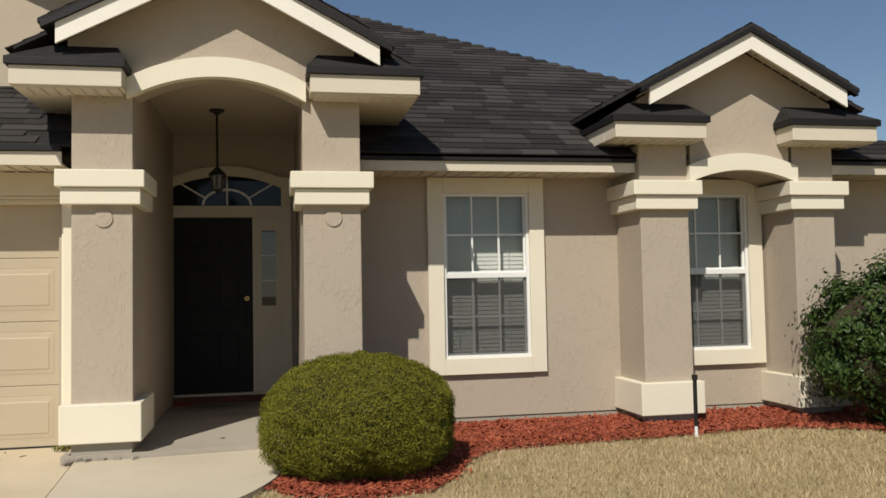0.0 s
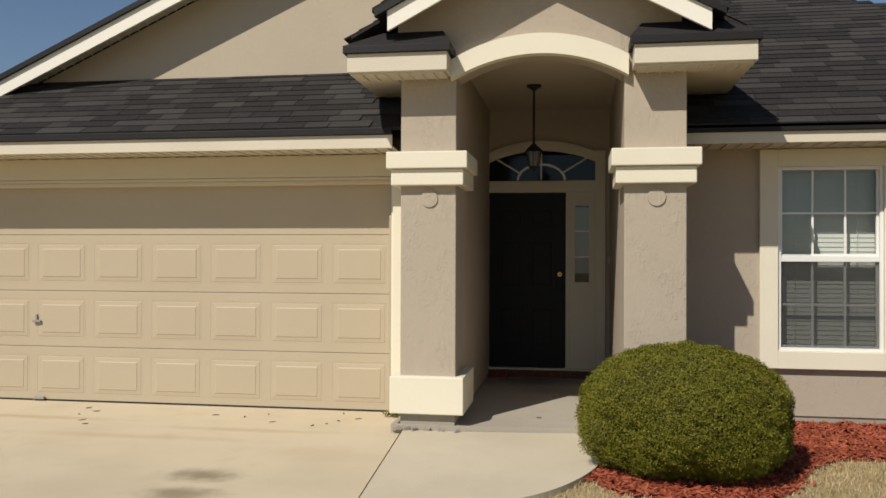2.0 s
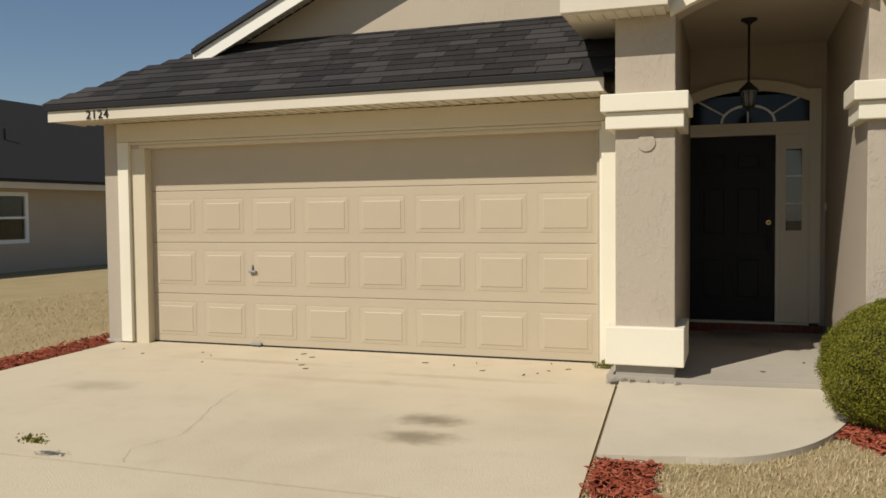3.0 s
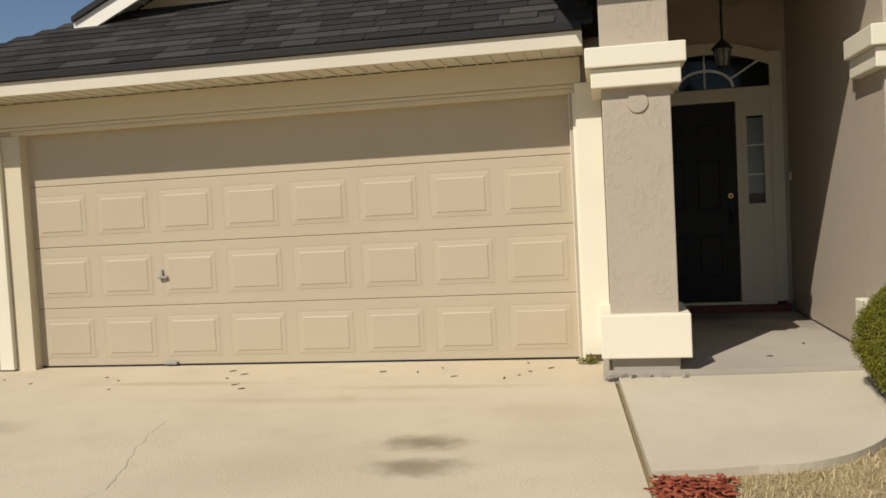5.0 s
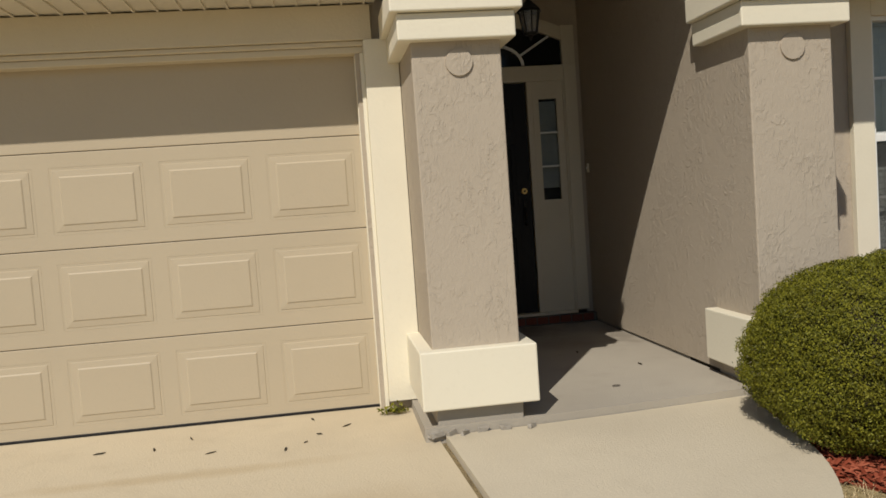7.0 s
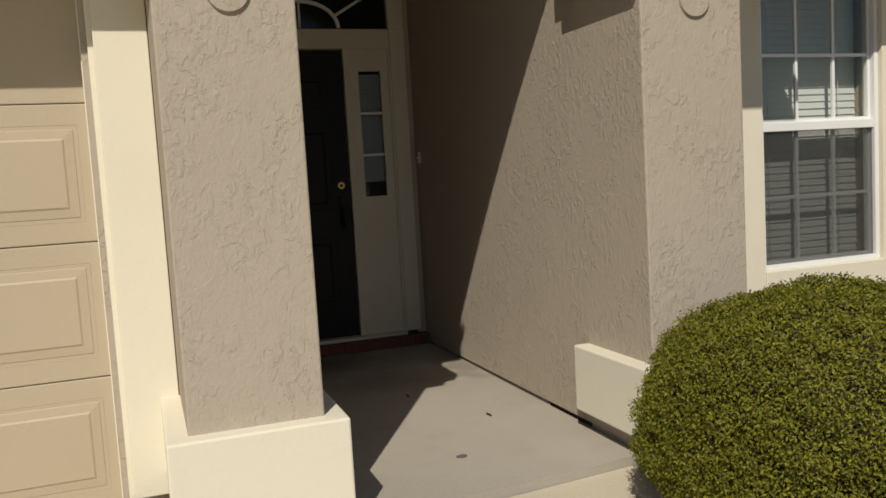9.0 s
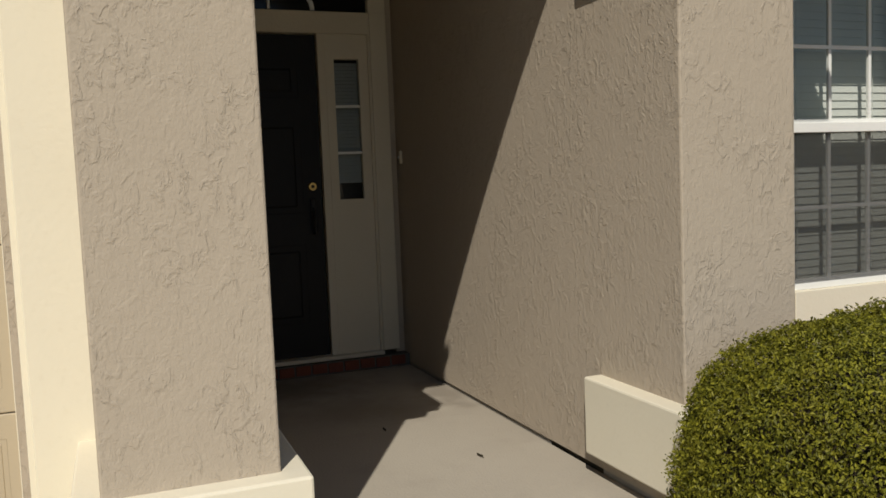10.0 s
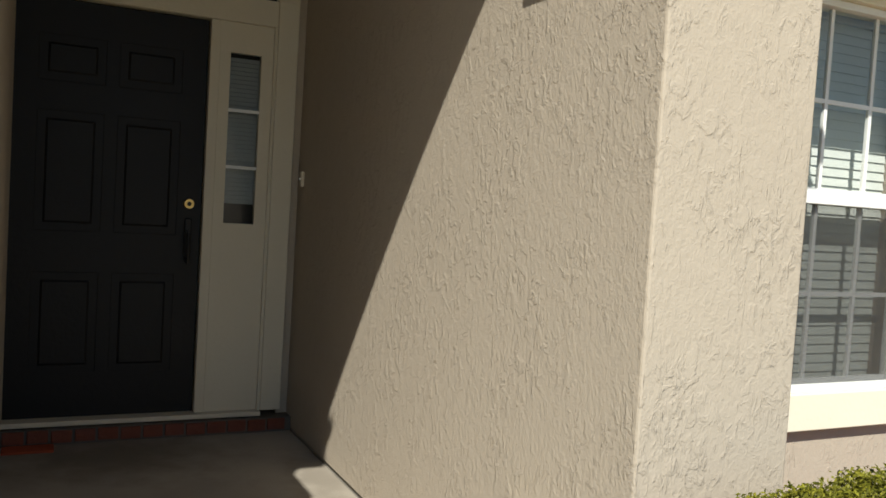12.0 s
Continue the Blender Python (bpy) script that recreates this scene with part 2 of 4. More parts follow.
def add_tube(bm, p, q, r0, r1=None, n=10):
    p, q = Vector(p), Vector(q)
    m = (q - p).to_track_quat("Z", "Y").to_matrix().to_4x4()
    bmesh.ops.create_cone(bm, cap_ends=True, segments=n, radius1=r0, radius2=r0 if r1 is None else r1,
                          depth=(q - p).length, matrix=Matrix.Translation((p + q) / 2) @ m)
    return bm


def tube(p, q, r0, r1=None, n=10):
    return add_tube(bmesh.new(), p, q, r0, r1, n)


def sheet_xz(x0, x1, y, z0, z1):
    """One sheet of glass that faces the front."""
    bm = bmesh.new()
    bm.faces.new([bm.verts.new(p) for p in ((x0, y, z0), (x1, y, z0), (x1, y, z1), (x0, y, z1))])
    return bm


def mesh_of(name, bm, material):
    me = bpy.data.meshes.new(name)
    bm.to_mesh(me)
    bm.free()
    me.materials.append(material)
    return me


def part(name, bm, material, parent=None, label=""):
    ob = new(name, mesh_of(name, bm, material))
    if parent is not None:
        ob.parent = parent
    return tagged(ob, label)


def struct(name, bm, material, label="", category=""):
    return tagged(part(name, bm, material), label, category, kind="structure")


def empty(name, label, category, at=(0, 0, 0), group="", kind=""):
    """A thing's base, with parts parented to it in world coordinates less its place."""
    ob = new(name)
    ob.empty_display_size = 0.1
    return tagged(ob, label, category, group, kind)


def from_data(name, verts, faces, material, parent=None, label="", category="", kind=""):
    me = bpy.data.meshes.new(name)
    me.from_pydata(verts, [], faces)
    me.materials.append(material)
    ob = new(name, me)
    if parent is not None:
        ob.parent = parent
    return tagged(ob, label, category, "", kind)


def wall_xz(x0, x1, z0, z1, y0, y1, holes=()):
    """A wall along x with rectangular openings (x0, x1, z0, z1) right through it."""
    xs = sorted({x0, x1, *[v for h in holes for v in h[:2]]})
    zs = sorted({z0, z1, *[v for h in holes for v in h[2:]]})

    def solid(i, k):
        if not (0 <= i < len(xs) - 1 and 0 <= k < len(zs) - 1):
            return False
        cx, cz = (xs[i] + xs[i + 1]) / 2, (zs[k] + zs[k + 1]) / 2
        return not any(h[0] < cx < h[1] and h[2] < cz < h[3] for h in holes)
    bm = bmesh.new()

    def quad(*ps):
        bm.faces.new([bm.verts.new(p) for p in ps])
    for i in range(len(xs) - 1):
        for k in range(len(zs) - 1):
            if not solid(i, k):
                continue
            a, b, c, d = xs[i], xs[i + 1], zs[k], zs[k + 1]
            quad((a, y0, c), (b, y0, c), (b, y0, d), (a, y0, d))
            quad((b, y1, c), (a, y1, c), (a, y1, d), (b, y1, d))
            if not solid(i - 1, k):
                quad((a, y1, c), (a, y0, c), (a, y0, d), (a, y1, d))
            if not solid(i + 1, k):
                quad((b, y0, c), (b, y1, c), (b, y1, d), (b, y0, d))
            if not solid(i, k - 1):
                quad((a, y1, c), (b, y1, c), (b, y0, c), (a, y0, c))
            if not solid(i, k + 1):
                quad((a, y0, d), (b, y0, d), (b, y1, d), (a, y1, d))
    bmesh.ops.remove_doubles(bm, verts=bm.verts, dist=1e-5)
    return bm


# ---- ground ----


def ground_z(y):
    return 0.09 - 0.023 * (8.4 - min(8.4, max(-6.0, y)))


def sheet(outline, lift, thick, cell=0.5):
    """A slab that follows the slope of the plot, from a plan outline."""
    bm = bmesh.new()
    top = [bm.verts.new((x, y, ground_z(y) + lift)) for x, y in outline]
    low = [bm.verts.new((x, y, ground_z(y) + lift - thick)) for x, y in outline]
    n = len(outline)
    bm.faces.new(top)
    bm.faces.new(low[::-1])
    for i in range(n):
        bm.faces.new((top[i], low[i], low[(i + 1) % n], top[(i + 1) % n]))
    bmesh.ops.recalc_face_normals(bm, faces=bm.faces)
    bmesh.ops.triangulate(bm, faces=bm.faces)
    return bm


def ground_sheet():
    bm = bmesh.new()
    rows = []
    for y in (-400, -60, -6.0, 8.4, 60, 400):
        rows.append([bm.verts.new((x, y, ground_z(y) - 0.014)) for x in (-400, 0, 400)])
    for a, b in zip(rows, rows[1:]):
        for i in range(2):
            bm.faces.new((a[i], a[i + 1], b[i + 1], b[i]))
    return bm


struct("ground", ground_sheet(), LAWN, "dormant tan lawn with faint green patches", "ground")
struct("road", sheet([(-90, -14), (90, -14), (90, -7), (-90, -7)], 0.0, 0.1), ASPHALT, "grey asphalt street behind the front lawn", "road")
struct("driveway", sheet([(-6.28, 4.80), (-0.575, 4.80), (-0.745, 7.65), (-0.745, 8.47), (-6.28, 8.47)], 0.0, 0.1), DRIVE,
       "pale stained concrete driveway slab with two oil stains", "driveway")
struct("driveway", sheet([(-6.28, -6.9), (-0.575, -6.9), (-0.575, 4.775), (-6.28, 4.775)], 0.0, 0.1), DRIVE,
       "pale concrete driveway slab towards the street", "driveway")
struct("trim", sheet([(-6.28, 4.770), (-0.575, 4.770), (-0.575, 4.805), (-6.28, 4.805)], -0.014, 0.05), JOINT, "dirt-filled control joint", "joint")
struct("trim", sheet([(-0.636, 5.66), (-0.598, 5.66), (-0.712, 7.65), (-0.712, 7.9), (-0.75, 7.9), (-0.75, 7.65)], -0.014, 0.05), JOINT, "dirt-filled joint beside the walkway", "joint")
WALK = [(-0.600, 5.70), (-0.30, 5.74)]
for i in range(25):
    u = i / 24
    WALK.append((-0.1 + 1.07 * math.sin(u * 1.45), 5.80 + 1.60 * (1 - math.cos(u * 1.5)) / 0.93))
WALK += [(1.05, 7.77), (0.3, 7.69), (-0.2, 7.655), (-0.714, 7.635)]
struct("walkway", sheet(WALK, 0.030, 0.1), WALKWAY, "curved pale concrete walkway slab", "walkway")
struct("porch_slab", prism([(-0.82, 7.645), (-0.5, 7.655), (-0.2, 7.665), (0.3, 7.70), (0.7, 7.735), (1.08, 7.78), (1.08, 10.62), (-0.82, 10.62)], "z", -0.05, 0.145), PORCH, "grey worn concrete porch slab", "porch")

# ---- walls ----
WY = 8.65          # window wall face
GY = 8.35          # garage wall face
PY = 7.68          # pillar face
struct("wall_garage", wall_xz(-6.41, -0.745, 0.10, 2.62, GY, GY + 0.2, [(-5.88, -1.0, 0.0, 2.21)]), STUCCO,
       "tan stucco garage wall", "wall")
struct("wall_front", wall_xz(1.225, 7.55, 0.14, 2.66, WY, WY + 0.2, [(2.465, 3.345, 0.715, 2.345), (4.885, 5.765, 0.715, 2.345)]), STUCCO,
       "tan stucco front wall with two windows", "wall")
struct("wall_footing", box(1.225, 7.55, WY + 0.015, WY + 0.2, -0.1, 0.14), FOOTING, "grey concrete footing below the stucco", "footing")
struct("wall_porch_right", box(1.08, 1.225, WY, 10.62, 0.165, 3.25), STUCCO, "tan stucco porch side wall", "wall")
struct("wall_porch_left", box(-0.43, -0.31, GY, 10.62, 0.165, 3.25), STUCCO, "tan stucco porch side wall in shade", "wall")
struct("wall_porch_sill", box(1.09, 1.225, WY, 10.62, 0.10, 0.165), FOOTING, "recessed dark joint below the porch wall", "footing")
struct("wall_porch_sill", box(-0.43, -0.32, GY, 10.62, 0.10, 0.165), FOOTING, "recessed dark joint below the porch wall", "footing")
struct("wall_entry", wall_xz(-0.31, 1.08, 0.25, 3.25, 10.62, 10.80, [(-0.309, 1.02, 0.2, 2.72)]), STUCCO, "tan stucco entry wall over the door", "wall")
struct("wall_left", box(-6.41, -6.21, GY + 0.2, 18, -0.1, 2.62), STUCCO, "tan stucco side wall", "wall")
struct("wall_right", box(7.35, 7.55, WY + 0.2, 18, -0.1, 2.60), STUCCO, "tan stucco side wall", "wall")
struct("wall_back", box(-6.21, 7.35, 17.8, 18, -0.1, 2.60), STUCCO, "tan stucco back wall", "wall")
struct("wall_inside", box(1.3, 7.35, 11.0, 11.1, -0.1, 2.55), ROOM, "plain room wall behind the windows", "wall")
struct("floor_inside", box(1.3, 7.35, 8.76, 11.0, 0.1, 0.2), ROOM, "plain room floor", "floor")
struct("ceiling_inside", box(1.3, 7.35, 8.76, 11.0, 2.5, 2.55), ROOM, "plain room ceiling", "ceiling")
struct("ceiling_porch", box(-0.31, 1.08, 7.95, 10.62, 3.25, 3.30), STUCCO_PALE, "tan textured porch ceiling", "ceiling")

# ---- pillars ----


def wrap(x0, x1, y0, y1, z0, z1, p, bevel=0.008):
    return box(x0 - p, x1 + p, y0 - p, y1, z0, z1, bevel)


def pillar(x0, x1, py, back, top, label, yb=None, drop=0.0):
    th = empty("pillar", label, "pillar", group="house pillars")
    k = 0.007
    part("shaft", prism([(x0, back), (x0, py + k), (x0 + 0.3 * k, py + 0.3 * k), (x0 + k, py), (x1 - k, py), (x1 - 0.3 * k, py + 0.3 * k), (x1, py + k), (x1, back)], "z", 0.166 - drop, top), STUCCO, th)
    yb = back if yb is None else yb
    part("upper_band", wrap(x0, x1, py, yb, 2.265, 2.405, 0.105), CREAM, th, "cream painted band")
    part("lower_band", wrap(x0, x1, py, yb, 2.128, 2.262, 0.07), CREAM, th, "cream painted band")
    part("plinth", wrap(x0, x1, py, yb, 0.24 - drop, 0.548 - drop, 0.075), CREAM, th, "cream painted plinth")
    part("footing", box(x0 + 0.004, x1 - 0.004, py - 0.012, yb, -0.05, 0.236 - drop, 0.006), FOOTING, th, "rough grey concrete footing")
    if yb < back:
        part("base_joint", box(x0 + 0.014, x1 - 0.014, yb + 0.002, back, 0.0, 0.164 - drop), JOINT, th, "dark recessed joint")
    bm = tube(((x0 + x1) / 2 + 0.01, py + 0.01, 2.02), ((x0 + x1) / 2 + 0.01, py - 0.012, 2.02), 0.075, 0.070, 28)
    if py < 8:
        part("medallion", bm, STUCCO, th)
    return th


PY2 = 8.07         # face of the pillars by the second window
pillar(-0.75, -0.283, PY, GY, 3.2, "square tan stucco pillar beside the garage door", 8.30)
pillar(1.08, 1.565, PY, WY, 3.2, "square tan stucco pillar on the porch corner", 8.21)
pillar(4.30, 4.80, PY2, WY, 3.0, "square tan stucco pillar beside the gabled window", None, 0.075)
pillar(5.95, 6.40, PY2, WY, 3.0, "square tan stucco pillar beside the shrub", None, 0.075)

# ---- gables over the porch and the second window ----


def arc(x0, x1, z_spring, z_crown, n=18):
    """Points of a flat arch from x0 to x1."""
    c, s, h = (x0 + x1) / 2, (x1 - x0) / 2, z_crown - z_spring
    r = (s * s + h * h) / (2 * h)
    a = math.asin(min(1, s / r))
    return [(c + r * math.sin(-a + 2 * a * i / n), z_crown - r + r * math.cos(-a + 2 * a * i / n)) for i in range(n + 1)]


def strip_prism(bm, low, high, y0, y1):
    """A solid between two lines of (x, z) points, from y0 to y1."""
    n = len(low)
    rings = [[bm.verts.new((p[0], y, p[1])) for p in (low[i], high[i]) for y in (y0, y1)] for i in range(n)]
    for a, b in zip(rings, rings[1:]):
        bm.faces.new((a[0], b[0], b[2], a[2]))
        bm.faces.new((a[1], a[3], b[3], b[1]))
        bm.faces.new((a[2], b[2], b[3], a[3]))
        bm.faces.new((a[0], a[1], b[1], b[0]))
    for r in (rings[0], rings[-1]):
        bm.faces.new((r[0], r[2], r[3], r[1]))
    bmesh.ops.recalc_face_normals(bm, faces=bm.faces)
    return bm


def gable(name, xl, xr, ol, orr, il, ir, rl, rr, z_eave, spring, crown, band, apex, back, py, wall_back, label):
    """A small front gable: xl..xr wall, ol..orr roof edges, il/ir inner ends of the eave returns."""
    c = (xl + xr) / 2
    fy = py - 0.31
    h = empty(name, label, "gable", kind="structure")
    # stucco face above the arch
    under = arc(il + 0.02, ir - 0.02, spring, crown)
    top = [(x, apex - 0.05 - 0.53 * abs(x - c)) for x, _ in under]
    part("gable_wall", strip_prism(bmesh.new(), under, top, py, wall_back), STUCCO, h)
    for a, b in ((xl, il + 0.02), (ir - 0.02, xr)):
        lo = [(a, z_eave - 0.17), (b, z_eave - 0.17)]
        hi = [(a, apex - 0.05 - 0.53 * abs(a - c)), (b, apex - 0.05 - 0.53 * abs(b - c))]
        part("gable_wall", strip_prism(bmesh.new(), lo, hi, py + 0.002, wall_back), STUCCO, h)
    # cream arch band
    lo = arc(il - 0.03, ir + 0.03, spring - 0.03, crown - 0.015)
    hi = [(x, z + band) for x, z in lo]
    part("arch_band", strip_prism(bmesh.new(), lo, hi, py - 0.075, py + 0.02), CREAM, h, "cream painted arch band")
    # rakes
    s = 0.53
    for side, xo in ((-1, ol), (1, orr)):
        reach = abs(xo - c)
        run = reach - 0.37
        pts_lo = [(c, apex - 0.16), (c + side * run, apex - 0.16 - s * run)]
        pts_hi = [(c, apex), (c + side * run, apex - s * run)]
        part("rake_board", strip_prism(bmesh.new(), pts_lo, pts_hi, fy, fy + 0.03), WHITE_FASCIA, h, "white painted rake board")
        lo2 = [(c, apex + 0.002), (c + side * (run + 0.1), apex + 0.002 - s * (run + 0.1))]
        hi2 = [(x, z + 0.05) for x, z in lo2]
        part("drip_edge", strip_prism(bmesh.new(), lo2, hi2, fy - 0.035, fy + 0.03), DRIP, h, "black metal drip edge")
        sl = [(c, apex - 0.03), (c + side * run, apex - 0.03 - s * run)]
        sh = [(x, z + 0.02) for x, z in sl]
        part("rake_soffit", strip_prism(bmesh.new(), sl, sh, fy + 0.03, py), SOFFIT, h, "vented vinyl soffit")
        n = int(run / 0.1)
        for i in range(1, n):
            x = c + side * run * i / n
            z = apex - 0.03 - s * abs(x - c)
            part("soffit_rib", box(x - 0.006, x + 0.006, fy + 0.03, py, z - 0.016, z + 0.01), SOFFIT, h)
        # roof plane running back
        lo3 = [(c, apex + 0.05), (xo, apex + 0.05 - s * reach)]
        hi3 = [(x, z + 0.035) for x, z in lo3]
        part("roof_plane", strip_prism(bmesh.new(), lo3, hi3, py - 0.05, back), SHINGLE, h, "dark asphalt shingles")
        lo4 = [(c, apex + 0.05), (c + side * (run + 0.12), apex + 0.05 - s * (run + 0.12))]
        hi4 = [(x, z + 0.035) for x, z in lo4]
        part("roof_plane", strip_prism(bmesh.new(), lo4, hi4, fy - 0.03, py - 0.05), SHINGLE, h, "dark asphalt shingles")
        # eave return: box, black edge, little hipped roof
        xi = rl if side < 0 else rr
        a, b = min(xo, xi), max(xo, xi)
        part("eave_return", box(a + 0.03, b - 0.03, fy + 0.03, py - 0.003, z_eave - 0.15, z_eave, 0.005), FASCIA, h, "beige fascia box")
        part("return_soffit", box(a + 0.06, b - 0.06, fy + 0.06, py - 0.003, z_eave - 0.165, z_eave - 0.15), SOFFIT, h)
        sa, sb = (a, xl - 0.003) if side < 0 else (xr + 0.003, b)
        part("eave_side", box(sa + 0.03 * (side < 0), sb - 0.03 * (side > 0), py, 9.0, z_eave - 0.15, z_eave, 0.005), FASCIA, h, "beige fascia box")
        part("side_edge", box(sa, sb, py + 0.002, 9.0, z_eave + 0.001, z_eave + 0.06, 0.004), DRIP, h, "black metal eave edge")
        m = int((b - a) / 0.1)
        for i in range(1, m):
            x = a + 0.05 + (b - a - 0.1) * i / m
            part("soffit_rib", box(x - 0.005, x + 0.005, fy + 0.06, py, z_eave - 0.176, z_eave - 0.165), SOFFIT, h)
        part("return_edge", box(a, b, fy, py, z_eave, z_eave + 0.06, 0.004), DRIP, h, "black metal eave edge")
        bm = bmesh.new()
        v = [bm.verts.new(p) for p in ((a, fy, z_eave + 0.06), (b, fy, z_eave + 0.06), (b, py + 0.05, z_eave + 0.06), (a, py + 0.05, z_eave + 0.06))]
        k = 0.17
        ax, bx = (a + k * 1.6, b - k * 0.6) if side < 0 else (a + k * 0.6, b - k * 1.6)
        w = [bm.verts.new(p) for p in ((ax, py - 0.02, z_eave + 0.06 + k), (bx, py - 0.02, z_eave + 0.06 + k))]
        bm.faces.new((v[0], v[1], w[1], w[0]))
        bm.faces.new((v[1], v[2], w[1]))
        bm.faces.new((v[2], v[3], w[0], w[1]))
        bm.faces.new((v[3], v[0], w[0]))
        bm.faces.new((v[3], v[2], v[1], v[0]))
        bmesh.ops.recalc_face_normals(bm, faces=bm.faces)
        part("return_roof", bm, SHINGLE, h, "dark shingled cap")
    return h


gable("gable_porch", -0.78, 1.525, -1.17, 2.08, -0.29, 1.08, -0.29, 1.11, 3.18, 3.02, 3.20, 0.165, 4.13, 10.6, PY, 7.95,
      "tan stucco porch gable with a cream arch")
gable("gable_window", 4.30, 6.40, 3.92, 6.74, 4.82, 5.93, 4.90, 5.75, 2.93, 2.42, 2.53, 0.165, 3.81, 10.6, PY2, WY,
      "tan stucco gable over the second window")

# ---- eaves, fascia and main roofs ----
SL = 0.58


def eave(x0, x1, y, z0, z1, wall_y, label):
    h = empty("eave", label, "eave", kind="structure")
    part("fascia_board", box(x0, x1, y, y + 0.025, z0, z1, 0.003), FASCIA, h, "beige painted fascia board")
    part("drip_edge", box(x0 - 0.02, x1, y - 0.03, y + 0.03, z1 + 0.002, z1 + 0.06, 0.004), DRIP, h, "black metal drip edge")
    part("soffit", box(x0, x1, y + 0.025, wall_y, z0 + 0.01, z0 + 0.02), SOFFIT, h, "vented vinyl soffit")
    n = int((x1 - x0) / 0.125)
    for i in range(n):
        x = x0 + (i + 0.5) * (x1 - x0) / n
        part("soffit_rib", box(x - 0.006, x + 0.006, y + 0.025, wall_y, z0 - 0.002, z0 + 0.01), SOFFIT, h)
    return h


eave(-6.72, -0.87, 7.87, 2.475, 2.59, GY, "beige garage eave with black edge and vinyl soffit")
eave(1.53, 4.295, 8.15, 2.50, 2.595, WY, "beige front eave with black edge and vinyl soffit")
eave(6.405, 7.9, 8.15, 2.50, 2.595, WY, "beige front eave beyond the gabled window")


def slab_poly(pts, t=0.03):
    bm = bmesh.new()
    n = len(pts)
    a = [bm.verts.new(p) for p in pts]
    b = [bm.verts.new((p[0], p[1], p[2] - t)) for p in pts]
    bm.faces.new(a)
    bm.faces.new(b[::-1])
    for i in range(n):
        bm.faces.new((a[i], b[i], b[(i + 1) % n], a[(i + 1) % n]))
    bmesh.ops.recalc_face_normals(bm, faces=bm.faces)
    return bm


def gz(y):
    return 2.655 + SL * (y - 7.85)      # garage skirt roof


def mz(y):
    return 2.66 + SL * (y - 8.12)     # main front roof


roof_garage = struct("roof_garage", slab_poly([(-6.75, 7.85, gz(7.85)), (-0.79, 7.85, gz(7.85)), (-0.79, 9.16, gz(9.16)), (-5.5, 9.16, gz(9.16))]), SHINGLE,
                     "dark weathered asphalt shingle roof over the garage", "roof")
roof_main = struct("roof_main", slab_poly([(1.53, 8.12, mz(8.12)), (7.92, 8.12, mz(8.12)), (1.85, 13.4, mz(13.4)), (-1.9, 13.4, mz(13.4)), (-1.9, 11.3, mz(11.3)), (1.26, 9.45, mz(9.45))]),
                   SHINGLE, "dark asphalt shingle main roof", "roof")
struct("roof_side", slab_poly([(7.92, 8.125, mz(8.12)), (7.92, 18.6, mz(8.12)), (1.85, 18.6, mz(13.4)), (1.85, 13.4, mz(13.4))]), SHINGLE, "dark shingled hip side", "roof")
# big gable behind the garage
AX, AZ = -1.9, 4.97
SG = 0.455


def gx(x):
    return AZ - SG * abs(x - AX)


g = empty("gable_garage", "broad pale stucco gable above the garage roof", "gable", kind="structure")
part("gable_wall", prism([(-5.9, 2.6), (-0.44, 2.6), (-0.44, 3.34), (1.3, 3.34), (1.3, gx(1.3) - 0.1), (AX, AZ - 0.1), (-5.9, gx(-5.9) - 0.1)], "y", 9.15, 9.35), STUCCO_PALE, g)
for x_end in (-5.55, 1.2):
    lo = [(AX, AZ - 0.20), (x_end, gx(x_end) - 0.20)]
    part("rake_board", strip_prism(bmesh.new(), lo, [(x, z + 0.16) for x, z in lo], 8.80, 8.83), WHITE_FASCIA, g, "white painted rake board")
    part("rake_soffit", strip_prism(bmesh.new(), [(x, z + 0.12) for x, z in lo], [(x, z + 0.14) for x, z in lo], 8.83, 9.15), SOFFIT, g)
    n = 34
    for i in range(1, n):
        x = AX + (x_end - AX) * i / n
        part("soffit_rib", box(x - 0.006, x + 0.006, 8.83, 9.15, gx(x) - 0.095, gx(x) - 0.07), SOFFIT, g)
    part("drip_edge", strip_prism(bmesh.new(), [(x, z + 0.162) for x, z in lo], [(x, z + 0.21) for x, z in lo], 8.765, 8.83), DRIP, g, "black metal drip edge")
for x_end in (-6.75, 1.6):
    y0 = 9.16 if x_end < AX else 8.80
    lo = [(AX, AZ - 0.035), (x_end, gx(x_end) - 0.035)]
    part("roof_plane", strip_prism(bmesh.new(), lo, [(x, z + 0.055) for x, z in lo], 9.16, 18), SHINGLE, g, "dark asphalt shingles")
    xe = -5.5 if x_end < AX else x_end
    lo = [(AX, AZ - 0.01), (xe, gx(xe) - 0.01)]
    part("roof_plane", strip_prism(bmesh.new(), lo, [(x, z + 0.03) for x, z in lo], 8.77, 9.16), SHINGLE, g, "dark asphalt shingles")
struct("roof_hip", slab_poly([(-6.75, 7.85, gz(7.85)), (-5.5, 9.16, gz(9.16)), (-5.5, 9.2, gz(9.16)), (-6.75, 9.2, gx(-6.75))]), SHINGLE, "dark shingled hip corner", "roof")

# ---- garage door ----


